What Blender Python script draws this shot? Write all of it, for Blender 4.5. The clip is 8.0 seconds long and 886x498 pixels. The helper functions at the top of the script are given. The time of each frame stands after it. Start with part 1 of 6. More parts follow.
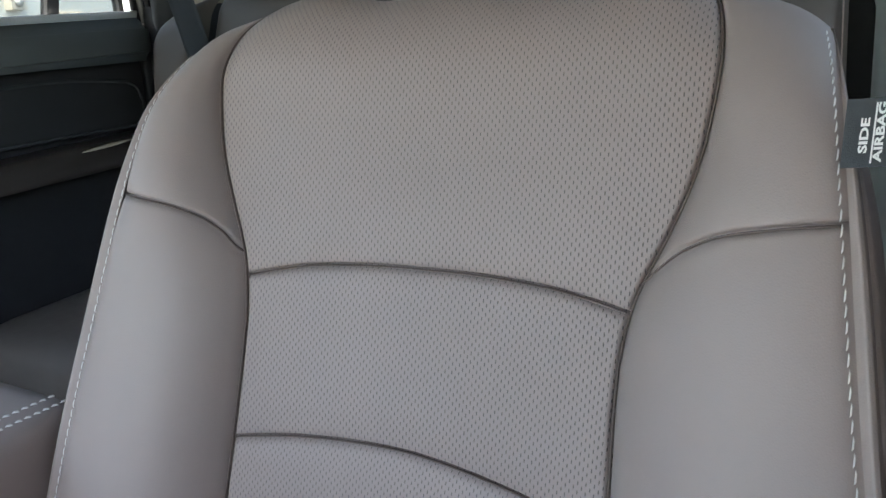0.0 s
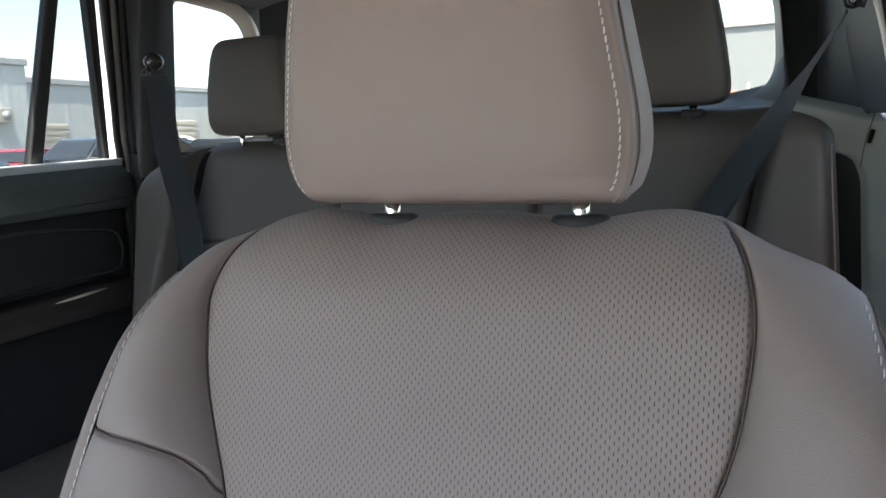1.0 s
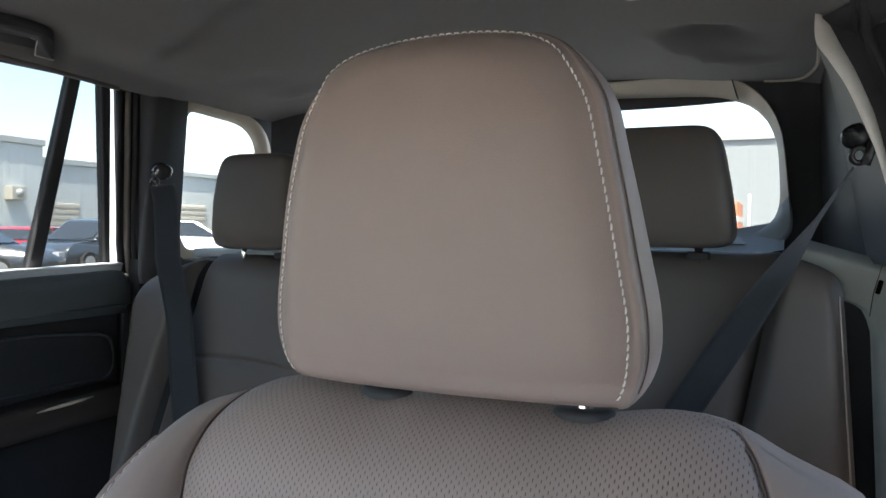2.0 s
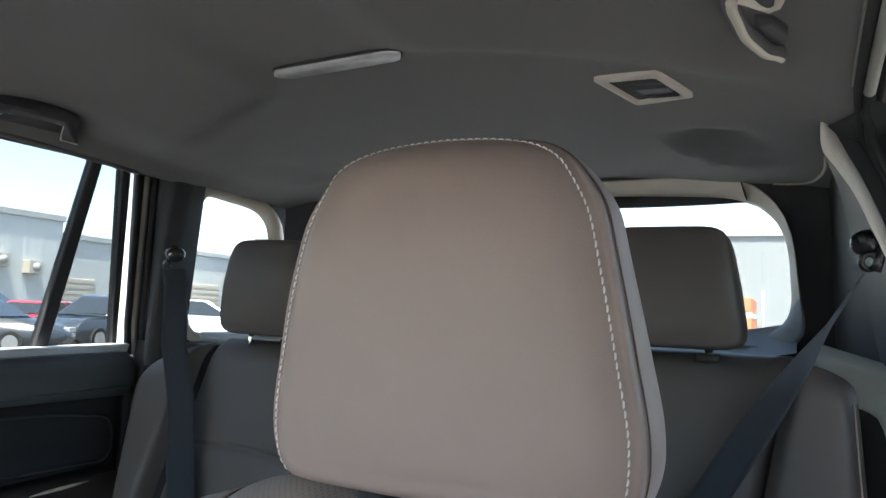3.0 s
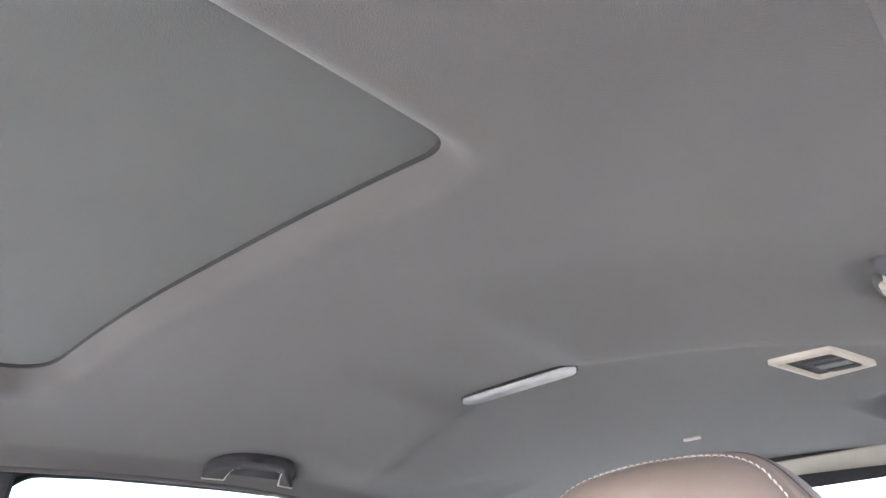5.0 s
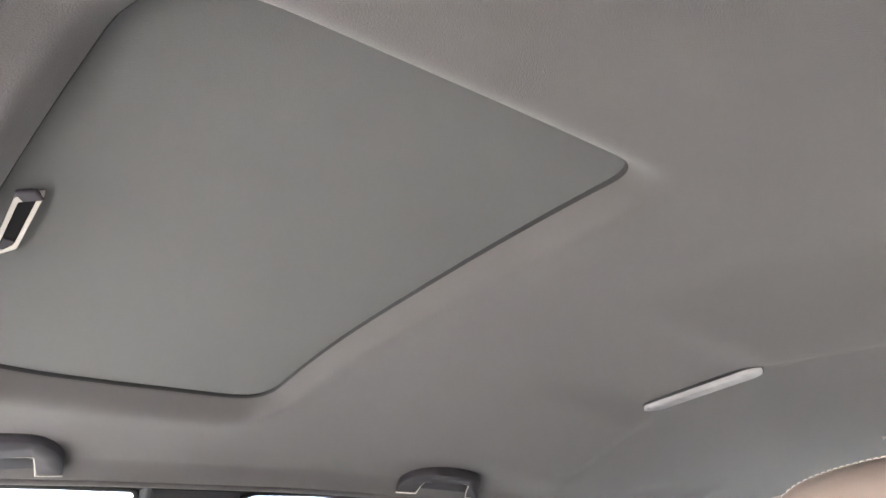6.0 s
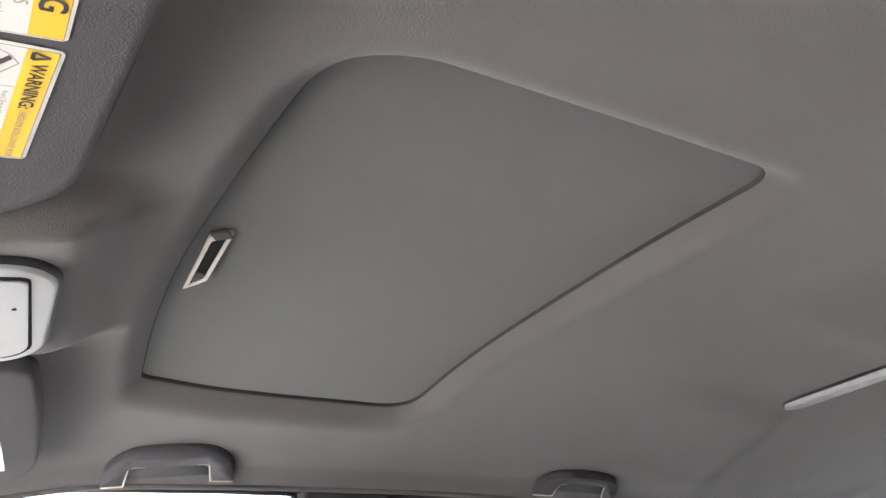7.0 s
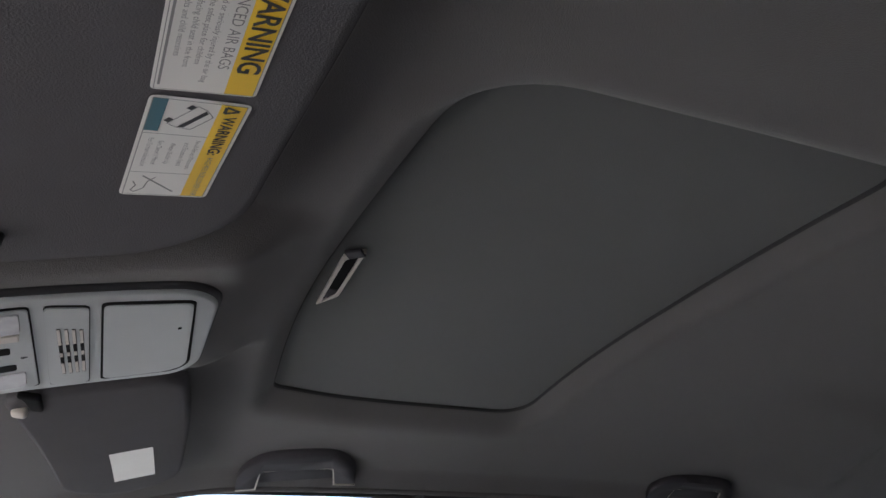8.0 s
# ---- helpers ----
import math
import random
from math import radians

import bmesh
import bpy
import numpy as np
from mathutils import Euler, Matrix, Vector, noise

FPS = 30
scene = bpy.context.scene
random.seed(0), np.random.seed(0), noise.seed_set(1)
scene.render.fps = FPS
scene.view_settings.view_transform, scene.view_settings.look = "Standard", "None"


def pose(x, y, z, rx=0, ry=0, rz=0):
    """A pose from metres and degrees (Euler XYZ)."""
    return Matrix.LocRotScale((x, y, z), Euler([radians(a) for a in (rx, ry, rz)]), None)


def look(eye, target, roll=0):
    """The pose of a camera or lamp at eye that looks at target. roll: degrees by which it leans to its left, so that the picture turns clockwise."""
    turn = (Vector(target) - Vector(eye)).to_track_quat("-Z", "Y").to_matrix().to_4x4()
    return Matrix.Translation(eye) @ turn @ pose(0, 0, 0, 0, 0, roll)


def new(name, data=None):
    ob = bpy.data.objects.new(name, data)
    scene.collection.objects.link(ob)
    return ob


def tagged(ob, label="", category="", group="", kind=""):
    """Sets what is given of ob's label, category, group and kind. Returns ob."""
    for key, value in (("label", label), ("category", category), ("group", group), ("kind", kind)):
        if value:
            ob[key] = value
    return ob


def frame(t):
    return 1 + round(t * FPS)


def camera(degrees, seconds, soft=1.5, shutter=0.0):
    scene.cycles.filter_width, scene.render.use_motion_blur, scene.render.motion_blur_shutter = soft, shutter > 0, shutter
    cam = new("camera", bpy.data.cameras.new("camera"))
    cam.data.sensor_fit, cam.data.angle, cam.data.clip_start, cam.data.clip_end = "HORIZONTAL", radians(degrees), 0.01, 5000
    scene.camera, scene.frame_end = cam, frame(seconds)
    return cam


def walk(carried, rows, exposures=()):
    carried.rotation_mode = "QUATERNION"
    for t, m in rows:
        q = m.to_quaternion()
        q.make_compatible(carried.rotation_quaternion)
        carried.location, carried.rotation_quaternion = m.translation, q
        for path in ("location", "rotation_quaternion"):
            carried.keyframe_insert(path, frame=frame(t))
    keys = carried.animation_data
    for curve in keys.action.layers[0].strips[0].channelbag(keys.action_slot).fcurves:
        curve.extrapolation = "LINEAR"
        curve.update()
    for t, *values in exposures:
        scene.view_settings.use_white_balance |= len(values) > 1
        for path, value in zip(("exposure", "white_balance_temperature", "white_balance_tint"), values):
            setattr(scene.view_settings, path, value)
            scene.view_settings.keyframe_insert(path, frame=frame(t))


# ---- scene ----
cam = camera(62.1, 8.0)
PATH = [
    (0, (0.638, 0.297, 1.397), (-0.248, 1.989, 0.801), -2.6),
    (0.5, (0.615, 0.328, 1.441), (-0.242, 2.078, 0.988), -2.5),
    (1, (0.597, 0.344, 1.478), (-0.254, 2.127, 1.172), -1.7),
    (1.5, (0.586, 0.361, 1.515), (-0.263, 2.165, 1.354), -0.3),
    (2.8, (0.591, 0.375, 1.542), (-0.293, 2.165, 1.659), 2.6),
    (3, (0.592, 0.375, 1.544), (-0.303, 2.154, 1.726), 2.7),
    (3.5, (0.599, 0.363, 1.551), (-0.316, 2.085, 1.995), 1.8),
    (4, (0.612, 0.349, 1.562), (-0.325, 1.977, 2.251), 0.2),
    (4.5, (0.619, 0.324, 1.564), (-0.358, 1.83, 2.446), -2.1),
    (5, (0.618, 0.286, 1.55), (-0.515, 1.645, 2.483), -2.1),
    (5.2, (0.615, 0.271, 1.549), (-0.582, 1.565, 2.492), -2.0),
    (6.3, (0.622, 0.197, 1.533), (-0.801, 1.206, 2.511), -1.0),
    (6.5, (0.624, 0.188, 1.532), (-0.828, 1.15, 2.515), -0.7),
    (7, (0.641, 0.156, 1.522), (-0.886, 0.991, 2.507), 0.1),
    (7.5, (0.652, 0.129, 1.515), (-0.944, 0.816, 2.505), 1.4),
    (8, (0.654, 0.113, 1.515), (-0.97, 0.731, 2.505), 2.1),
]
walk(cam, [(t, look(eye, target, roll)) for t, eye, target, roll in PATH], exposures=[(0.0, 3.36, 6950, 4), (0.5, 3.12, 6900, 6), (1.0, 3.02, 6850, 8), (1.5, 3.02, 6750, 9), (3.0, 3.12, 6450, 7), (3.5, 3.24, 6250, 7), (4.0, 3.52, 5950, 4), (4.5, 4.45, 5850, 9), (5.0, 4.80, 6300, 12), (6.5, 4.70, 6750, 12), (7.0, 4.35, 6650, 12), (7.5, 3.86, 6450, 12), (8.0, 2.40, 6280, 12)])


# ---------- light ----------
world = bpy.data.worlds.new("sky")
world.use_nodes = True
scene.world = world
wn = world.node_tree.nodes
sky = wn.new("ShaderNodeTexSky")
sky.sky_type, sky.sun_disc = "NISHITA", False
sky.sun_elevation, sky.sun_rotation = radians(69), radians(164)
sky.air_density, sky.dust_density, sky.ozone_density = 1.0, 2.0, 0.4
wn["Background"].inputs["Strength"].default_value = 0.15
world.node_tree.links.new(sky.outputs["Color"], wn["Background"].inputs["Color"])
sun = new("sun", bpy.data.lights.new("sun", "SUN"))
sun.data.energy, sun.data.angle, sun.data.color = 4.5, radians(0.6), (1.0, 0.95, 0.88)
sun.matrix_world = look((0, 0, 0), (-0.10, 0.345, -0.934))


# ---------- materials ----------
def material(name, color, rough=0.6, metal=0.0, coat=0.0, var=0.12, var_scale=6.0, grain=0.0, grain_scale=400.0, spec=0.5, sheen=0.0, tint=None):
    m = bpy.data.materials.new(name)
    m.use_nodes = True
    nt, b = m.node_tree, m.node_tree.nodes["Principled BSDF"]
    b.inputs["Roughness"].default_value = rough
    b.inputs["Metallic"].default_value = metal
    b.inputs["Coat Weight"].default_value = coat
    b.inputs["Specular IOR Level"].default_value = spec
    b.inputs["Sheen Weight"].default_value = sheen
    tc = nt.nodes.new("ShaderNodeTexCoord")
    n1 = nt.nodes.new("ShaderNodeTexNoise")
    n1.inputs["Scale"].default_value, n1.inputs["Detail"].default_value = var_scale, 5
    nt.links.new(tc.outputs["Object"], n1.inputs["Vector"])
    mix = nt.nodes.new("ShaderNodeMix")
    mix.data_type = "RGBA"
    lo = [c * (1 - var) for c in color]
    hi = [min(1, c * (1 + var)) for c in (tint or color)]
    mix.inputs["A"].default_value, mix.inputs["B"].default_value = (*lo, 1), (*hi, 1)
    nt.links.new(n1.outputs["Fac"], mix.inputs["Factor"])
    nt.links.new(mix.outputs["Result"], b.inputs["Base Color"])
    if grain:
        n2 = nt.nodes.new("ShaderNodeTexNoise")
        n2.inputs["Scale"].default_value, n2.inputs["Detail"].default_value = grain_scale, 3
        nt.links.new(tc.outputs["Object"], n2.inputs["Vector"])
        bump = nt.nodes.new("ShaderNodeBump")
        bump.inputs["Strength"].default_value, bump.inputs["Distance"].default_value = grain, 0.002
        nt.links.new(n2.outputs["Fac"], bump.inputs["Height"])
        nt.links.new(bump.outputs["Normal"], b.inputs["Normal"])
    return m


def leather(name, color, perforated=False, rough=0.50):
    """Grained leather; cells give the pebble, a slow noise the creases and the handled sheen."""
    m = material(name, color, rough, var=0.09, var_scale=9.0, spec=0.28)
    nt, b = m.node_tree, m.node_tree.nodes["Principled BSDF"]
    tc = [n for n in nt.nodes if n.type == "TEX_COORD"][0]
    vor = nt.nodes.new("ShaderNodeTexVoronoi")
    vor.feature, vor.inputs["Scale"].default_value = "DISTANCE_TO_EDGE", 620
    nt.links.new(tc.outputs["Object"], vor.inputs["Vector"])
    n3 = nt.nodes.new("ShaderNodeTexNoise")
    n3.inputs["Scale"].default_value, n3.inputs["Detail"].default_value = 45, 6
    nt.links.new(tc.outputs["Object"], n3.inputs["Vector"])
    add = nt.nodes.new("ShaderNodeMath")
    add.operation = "MULTIPLY_ADD"
    add.inputs[1].default_value = 0.35
    nt.links.new(n3.outputs["Fac"], add.inputs[0])
    pw = nt.nodes.new("ShaderNodeMath")
    pw.operation, pw.inputs[1].default_value = "MULTIPLY", 1.2
    nt.links.new(vor.outputs["Distance"], pw.inputs[0])
    nt.links.new(pw.outputs[0], add.inputs[2])
    bump = nt.nodes.new("ShaderNodeBump")
    bump.inputs["Strength"].default_value, bump.inputs["Distance"].default_value = 0.11, 0.0014
    nt.links.new(add.outputs[0], bump.inputs["Height"])
    nt.links.new(bump.outputs["Normal"], b.inputs["Normal"])
    rr = nt.nodes.new("ShaderNodeMapRange")
    rr.inputs["To Min"].default_value, rr.inputs["To Max"].default_value = rough - 0.07, rough + 0.09
    nt.links.new(n3.outputs["Fac"], rr.inputs["Value"])
    nt.links.new(rr.outputs["Result"], b.inputs["Roughness"])
    if perforated:
        # staggered punched slots, in metres of the panel's own map
        def mth(op, a, c=None, v=None):
            n = nt.nodes.new("ShaderNodeMath")
            n.operation = op
            nt.links.new(a, n.inputs[0])
            if c is not None:
                nt.links.new(c, n.inputs[1])
            elif v is not None:
                n.inputs[1].default_value = v
            return n.outputs[0]
        uv = nt.nodes.new("ShaderNodeUVMap")
        uv.uv_map = "UVMap"
        sep = nt.nodes.new("ShaderNodeSeparateXYZ")
        nt.links.new(uv.outputs["UV"], sep.inputs["Vector"])
        px, py = 0.00265, 0.0061
        u = mth("DIVIDE", sep.outputs["X"], v=px)
        v = mth("DIVIDE", sep.outputs["Y"], v=py)
        col = mth("FLOOR", u)
        odd = mth("MODULO", mth("ADD", col, v=2000.0), v=2.0)
        v2 = mth("ADD", v, mth("MULTIPLY", odd, v=0.5))
        fu = mth("ABSOLUTE", mth("SUBTRACT", mth("FRACT", u), v=0.5))
        fv = mth("ABSOLUTE", mth("SUBTRACT", mth("FRACT", mth("ADD", v2, v=1000.0)), v=0.5))
        du = mth("DIVIDE", fu, v=0.125)
        dv = mth("DIVIDE", fv, v=0.225)
        d = mth("ADD", mth("MULTIPLY", du, du), mth("MULTIPLY", dv, dv))
        hole = nt.nodes.new("ShaderNodeMapRange")
        hole.interpolation_type = "SMOOTHSTEP"
        hole.inputs["From Min"].default_value, hole.inputs["From Max"].default_value = 0.45, 1.5
        hole.inputs["To Min"].default_value, hole.inputs["To Max"].default_value = 1.0, 0.0
        nt.links.new(d, hole.inputs["Value"])
        old = b.inputs["Base Color"].links[0].from_socket
        mix = nt.nodes.new("ShaderNodeMix")
        mix.data_type = "RGBA"
        mix.inputs["B"].default_value = (0.085, 0.073, 0.068, 1)
        nt.links.new(old, mix.inputs["A"])
        nt.links.new(hole.outputs["Result"], mix.inputs["Factor"])
        nt.links.new(mix.outputs["Result"], b.inputs["Base Color"])
        b2 = nt.nodes.new("ShaderNodeBump")
        b2.invert = True
        b2.inputs["Strength"].default_value, b2.inputs["Distance"].default_value = 0.7, 0.0012
        nt.links.new(hole.outputs["Result"], b2.inputs["Height"])
        nt.links.new(bump.outputs["Normal"], b2.inputs["Normal"])
        nt.links.new(b2.outputs["Normal"], b.inputs["Normal"])
    return m


def glass_material(name, color=(0.93, 0.96, 0.95)):
    m = bpy.data.materials.new(name)
    m.use_nodes = True
    nt = m.node_tree
    b = nt.nodes["Principled BSDF"]
    nt.nodes.remove(b)
    out = [n for n in nt.nodes if n.type == "OUTPUT_MATERIAL"][0]
    tr, gl, mx, fr = (nt.nodes.new(k) for k in ("ShaderNodeBsdfTransparent", "ShaderNodeBsdfGlossy", "ShaderNodeMixShader", "ShaderNodeFresnel"))
    tr.inputs["Color"].default_value = (*color, 1)
    gl.inputs["Roughness"].default_value = 0.02
    fr.inputs["IOR"].default_value = 1.12
    nt.links.new(fr.outputs[0], mx.inputs[0])
    nt.links.new(tr.outputs[0], mx.inputs[1])
    nt.links.new(gl.outputs[0], mx.inputs[2])
    nt.links.new(mx.outputs[0], out.inputs["Surface"])
    return m


TAUPE = (0.248, 0.195, 0.1765)
M_LEATHER = leather("taupe_leather", TAUPE)
M_PERF = leather("perforated_taupe_leather", TAUPE, True)
# same taupe leather, with the shade of the rear cabin put into its colour
M_LEATHER_SHADED = leather("shaded_taupe_leather", (0.078, 0.068, 0.063))
M_THREAD = material("pale_thread", (0.62, 0.58, 0.54), 0.8, var=0.1, var_scale=300)
M_LINER = material("charcoal_headliner_knit", (0.102, 0.098, 0.097), 0.95, var=0.06, var_scale=14, grain=0.35, grain_scale=900, spec=0.15, sheen=0.15)
M_HOOK = material("grey_handle_plastic", (0.088, 0.087, 0.092), 0.6, var=0.08, var_scale=40, spec=0.25)
M_SHADE = material("charcoal_shade_knit", (0.085, 0.0885, 0.0875), 0.95, var=0.05, var_scale=14, grain=0.3, grain_scale=900, spec=0.15, sheen=0.15)
M_VISOR = material("charcoal_visor_knit", (0.088, 0.085, 0.090), 0.95, var=0.08, var_scale=20, grain=0.3, grain_scale=900, spec=0.15)
M_BLACK = material("black_plastic", (0.028, 0.028, 0.031), 0.5, var=0.15, var_scale=30, grain=0.15, grain_scale=700, spec=0.22)
# near-black for dark joints and switches, and for shade painted into the pull recess
M_JOINT = material("black_plastic_recess_shade", (0.007, 0.007, 0.008), 0.8, var=0.15, var_scale=60, spec=0.1)
M_PILLAR = material("charcoal_trim_plastic", (0.036, 0.037, 0.040), 0.7, var=0.12, var_scale=20, grain=0.2, grain_scale=900, spec=0.22)
M_GLOSSTRIM = material("smooth_charcoal_plastic", (0.036, 0.037, 0.040), 0.45, var=0.12, var_scale=20, grain=0.1, grain_scale=900, spec=0.35)
M_GREY = material("grey_trim_plastic", (0.40, 0.42, 0.44), 0.5, var=0.08, var_scale=15, grain=0.2, grain_scale=900)
# blue-grey, paled to make up for window light missing in that corner
M_PANEL = material("lit_blue_grey_moulding", (0.66, 0.71, 0.72), 0.45, var=0.06, var_scale=15, grain=0.2, grain_scale=900)
M_SILL = material("blue_grey_sill_plastic", (0.27, 0.30, 0.33), 0.5, var=0.08, var_scale=15, grain=0.2, grain_scale=900)
# unseen dash, made this pale to throw sunlight up at the front headliner
M_DASH = material("bounce_pale_dash_vinyl", (0.60, 0.575, 0.55), 0.65, var=0.08, var_scale=15, grain=0.3, grain_scale=600)
M_SIDEGLASS = glass_material("lightly_tinted_glass", (0.90, 0.93, 0.93))
M_SEAM = material("dark_seam_thread", (0.095, 0.066, 0.056), 0.8, var=0.15, var_scale=200)
# trim edge, paled because too little light reaches it
M_EDGE = material("lit_grey_pillar_edge", (0.58, 0.56, 0.52), 0.6, var=0.08, var_scale=15, grain=0.2, grain_scale=900)
M_SEAL = material("grey_door_seal", (0.13, 0.125, 0.115), 0.65, var=0.15, var_scale=30, grain=0.3, grain_scale=500)
# seal rubber with the daylight on it put into the colour
M_LIT_SEAL = material("lit_weatherstrip", (0.24, 0.235, 0.215), 0.65, var=0.15, var_scale=30, grain=0.3, grain_scale=500)
M_RUBBER = material("rubber_seal", (0.026, 0.026, 0.028), 0.75, var=0.2, var_scale=40, spec=0.2)
M_BEIGE = material("warm_grey_window_trim", (0.52, 0.455, 0.37), 0.6, var=0.08, var_scale=15, grain=0.2, grain_scale=900)
M_HANDLE = material("charcoal_handle_plastic", (0.060, 0.057, 0.064), 0.7, var=0.08, var_scale=40, spec=0.15)
M_SATIN = material("satin_warm_plastic", (0.50, 0.46, 0.41), 0.45, var=0.06, var_scale=40)
M_CHROME = material("polished_steel", (0.82, 0.82, 0.82), 0.12, metal=1.0, var=0.04, var_scale=60)
M_LENS = material("frosted_lamp_lens", (0.44, 0.43, 0.44), 0.25, var=0.25, var_scale=60)
M_CONSOLE = material("light_grey_console_plastic", (0.36, 0.378, 0.378), 0.45, var=0.06, var_scale=20, grain=0.12, grain_scale=900)
M_BELT = material("woven_belt", (0.036, 0.043, 0.054), 0.7, var=0.15, var_scale=80, grain=0.5, grain_scale=1200, sheen=0.25)
M_GLASS = glass_material("window_glass")
M_TINT = glass_material("privacy_glass", (0.51, 0.525, 0.52))
# unseen driver's front pane, darkened to hold back light from that side
M_DIMGLASS = glass_material("light_cut_side_glass", (0.31, 0.305, 0.29))
M_REARGLASS = glass_material("rear_glass", (0.64, 0.655, 0.64))
# driver's rear pane, clearer than its twin to let light onto the moulding
M_REARSIDE = glass_material("rear_side_glass", (0.76, 0.755, 0.72))
M_PAINT = material("white_car_paint", (0.78, 0.78, 0.77), 0.25, coat=0.6, var=0.03)
M_CARPET = material("dark_carpet", (0.03, 0.029, 0.03), 0.95, var=0.3, var_scale=60, grain=0.6, grain_scale=800)
M_LABEL_W = material("white_label_film", (0.72, 0.71, 0.68), 0.4, var=0.04, var_scale=30)
M_LABEL_Y = material("yellow_label_ink", (0.80, 0.52, 0.03), 0.4, var=0.04, var_scale=30)
M_INK = material("dark_label_ink", (0.03, 0.03, 0.035), 0.5, var=0.1)
M_INK_GREY = material("grey_label_ink", (0.22, 0.22, 0.22), 0.5, var=0.1)
M_INK_BLUE = material("teal_label_ink", (0.05, 0.14, 0.18), 0.5, var=0.15)
M_TAG = material("dark_grey_woven_tag", (0.045, 0.05, 0.055), 0.8, var=0.15, var_scale=200, grain=0.4, grain_scale=1500)


# ---------- mesh helpers ----------
def part(name, bm, mat, parent=None, label="", smooth=True):
    bmesh.ops.recalc_face_normals(bm, faces=bm.faces[:])
    me = bpy.data.meshes.new(name)
    bm.to_mesh(me)
    bm.free()
    me.materials.append(mat)
    if smooth:
        me.shade_smooth()
    ob = new(name, me)
    if parent is not None:
        ob.parent = parent
    if label:
        ob["label"] = label
    return ob


def thing(name, label, category, group="", at=(0, 0, 0)):
    ob = new(name)
    ob.empty_display_size = 0.05
    ob.location = at
    return tagged(ob, label, category, group)


def grid(f, nu, nv, uvf=None, closed=False):
    """A sheet of nu x nv cells; f maps (u, v) in 0..1 to a place."""
    bm = bmesh.new()
    layer = bm.loops.layers.uv.new("UVMap") if uvf else None
    cols = nu if closed else nu + 1
    vs = [[bm.verts.new(f(i / nu, j / nv)) for i in range(cols)] for j in range(nv + 1)]
    for j in range(nv):
        for i in range(nu):
            k = (i + 1) % cols
            face = bm.faces.new((vs[j][i], vs[j][k], vs[j + 1][k], vs[j + 1][i]))
            if uvf:
                for loop, (a, b) in zip(face.loops, ((i, j), (i + 1, j), (i + 1, j + 1), (i, j + 1))):
                    loop[layer].uv = uvf(a / nu, b / nv)
    return bm


def rbox(cx, cy, cz, sx, sy, sz, bevel=0.005, segs=2, m=None):
    bm = bmesh.new()
    bmesh.ops.create_cube(bm, size=1)
    bmesh.ops.scale(bm, vec=(sx, sy, sz), verts=bm.verts[:])
    if bevel:
        bmesh.ops.bevel(bm, geom=bm.edges[:], offset=min(bevel, 0.49 * min(sx, sy, sz)), segments=segs, affect="EDGES", profile=0.6)
    if m is not None:
        bmesh.ops.transform(bm, matrix=m, verts=bm.verts[:])
    bmesh.ops.translate(bm, vec=(cx, cy, cz), verts=bm.verts[:])
    return bm


def prism(poly, f, t0, t1, bevel=0.0, segs=2):
    """A flat outline, given as (a, b), drawn out from t0 to t1; f maps (a, b, t) to a place."""
    bm = bmesh.new()
    lo = [bm.verts.new((a, b, t0)) for a, b in poly]
    hi = [bm.verts.new((a, b, t1)) for a, b in poly]
    n = len(poly)
    bm.faces.new(lo[::-1])
    bm.faces.new(hi)
    for i in range(n):
        bm.faces.new((lo[i], lo[(i + 1) % n], hi[(i + 1) % n], hi[i]))
    if bevel:
        top = [e for e in bm.edges if abs(e.verts[0].co.z - t1) < 1e-7 and abs(e.verts[1].co.z - t1) < 1e-7]
        bmesh.ops.bevel(bm, geom=top, offset=bevel, segments=segs, affect="EDGES", profile=0.5)
    for v in bm.verts:
        v.co = Vector(f(*v.co))
    return bm


def rounded(pts, r, n=6):
    """The outline with its corners rounded; r is one radius or one for each corner."""
    out = []
    m = len(pts)
    for i, p in enumerate(pts):
        a, b, c = Vector(pts[i - 1]), Vector(p), Vector(pts[(i + 1) % m])
        rad = r[i] if isinstance(r, (list, tuple)) else r
        d1, d2 = (a - b), (c - b)
        rad = min(rad, 0.48 * d1.length, 0.48 * d2.length)
        if rad < 1e-6:
            out.append(tuple(b))
            continue
        s, e = b + d1.normalized() * rad, b + d2.normalized() * rad
        for k in range(n + 1):
            t = k / n
            out.append(tuple(s * (1 - t) ** 2 + b * 2 * t * (1 - t) + e * t * t))
    return out


def sweep(path, section, up=(0, 0, 1), closed=False, caps=True, scale=None):
    """A section, in (across, up), carried along a path."""
    bm = bmesh.new()
    P = [Vector(p) for p in path]
    n = len(P)
    rings = []
    for i, p in enumerate(P):
        a = P[i - 1] if (i > 0 or closed) else p
        b = P[(i + 1) % n] if (i < n - 1 or closed) else p
        t = (b - a).normalized()
        side = t.cross(Vector(up)).normalized()
        u = side.cross(t).normalized()
        k = scale(i / (n - 1)) if scale else 1
        rings.append([bm.verts.new(p + side * x * k + u * y * k) for x, y in section])
    m = len(section)
    for i in range(n if closed else n - 1):
        r0, r1 = rings[i], rings[(i + 1) % n]
        for j in range(m):
            bm.faces.new((r0[j], r0[(j + 1) % m], r1[(j + 1) % m], r1[j]))
    if caps and not closed:
        bm.faces.new(rings[0][::-1])
        bm.faces.new(rings[-1])
    return bm


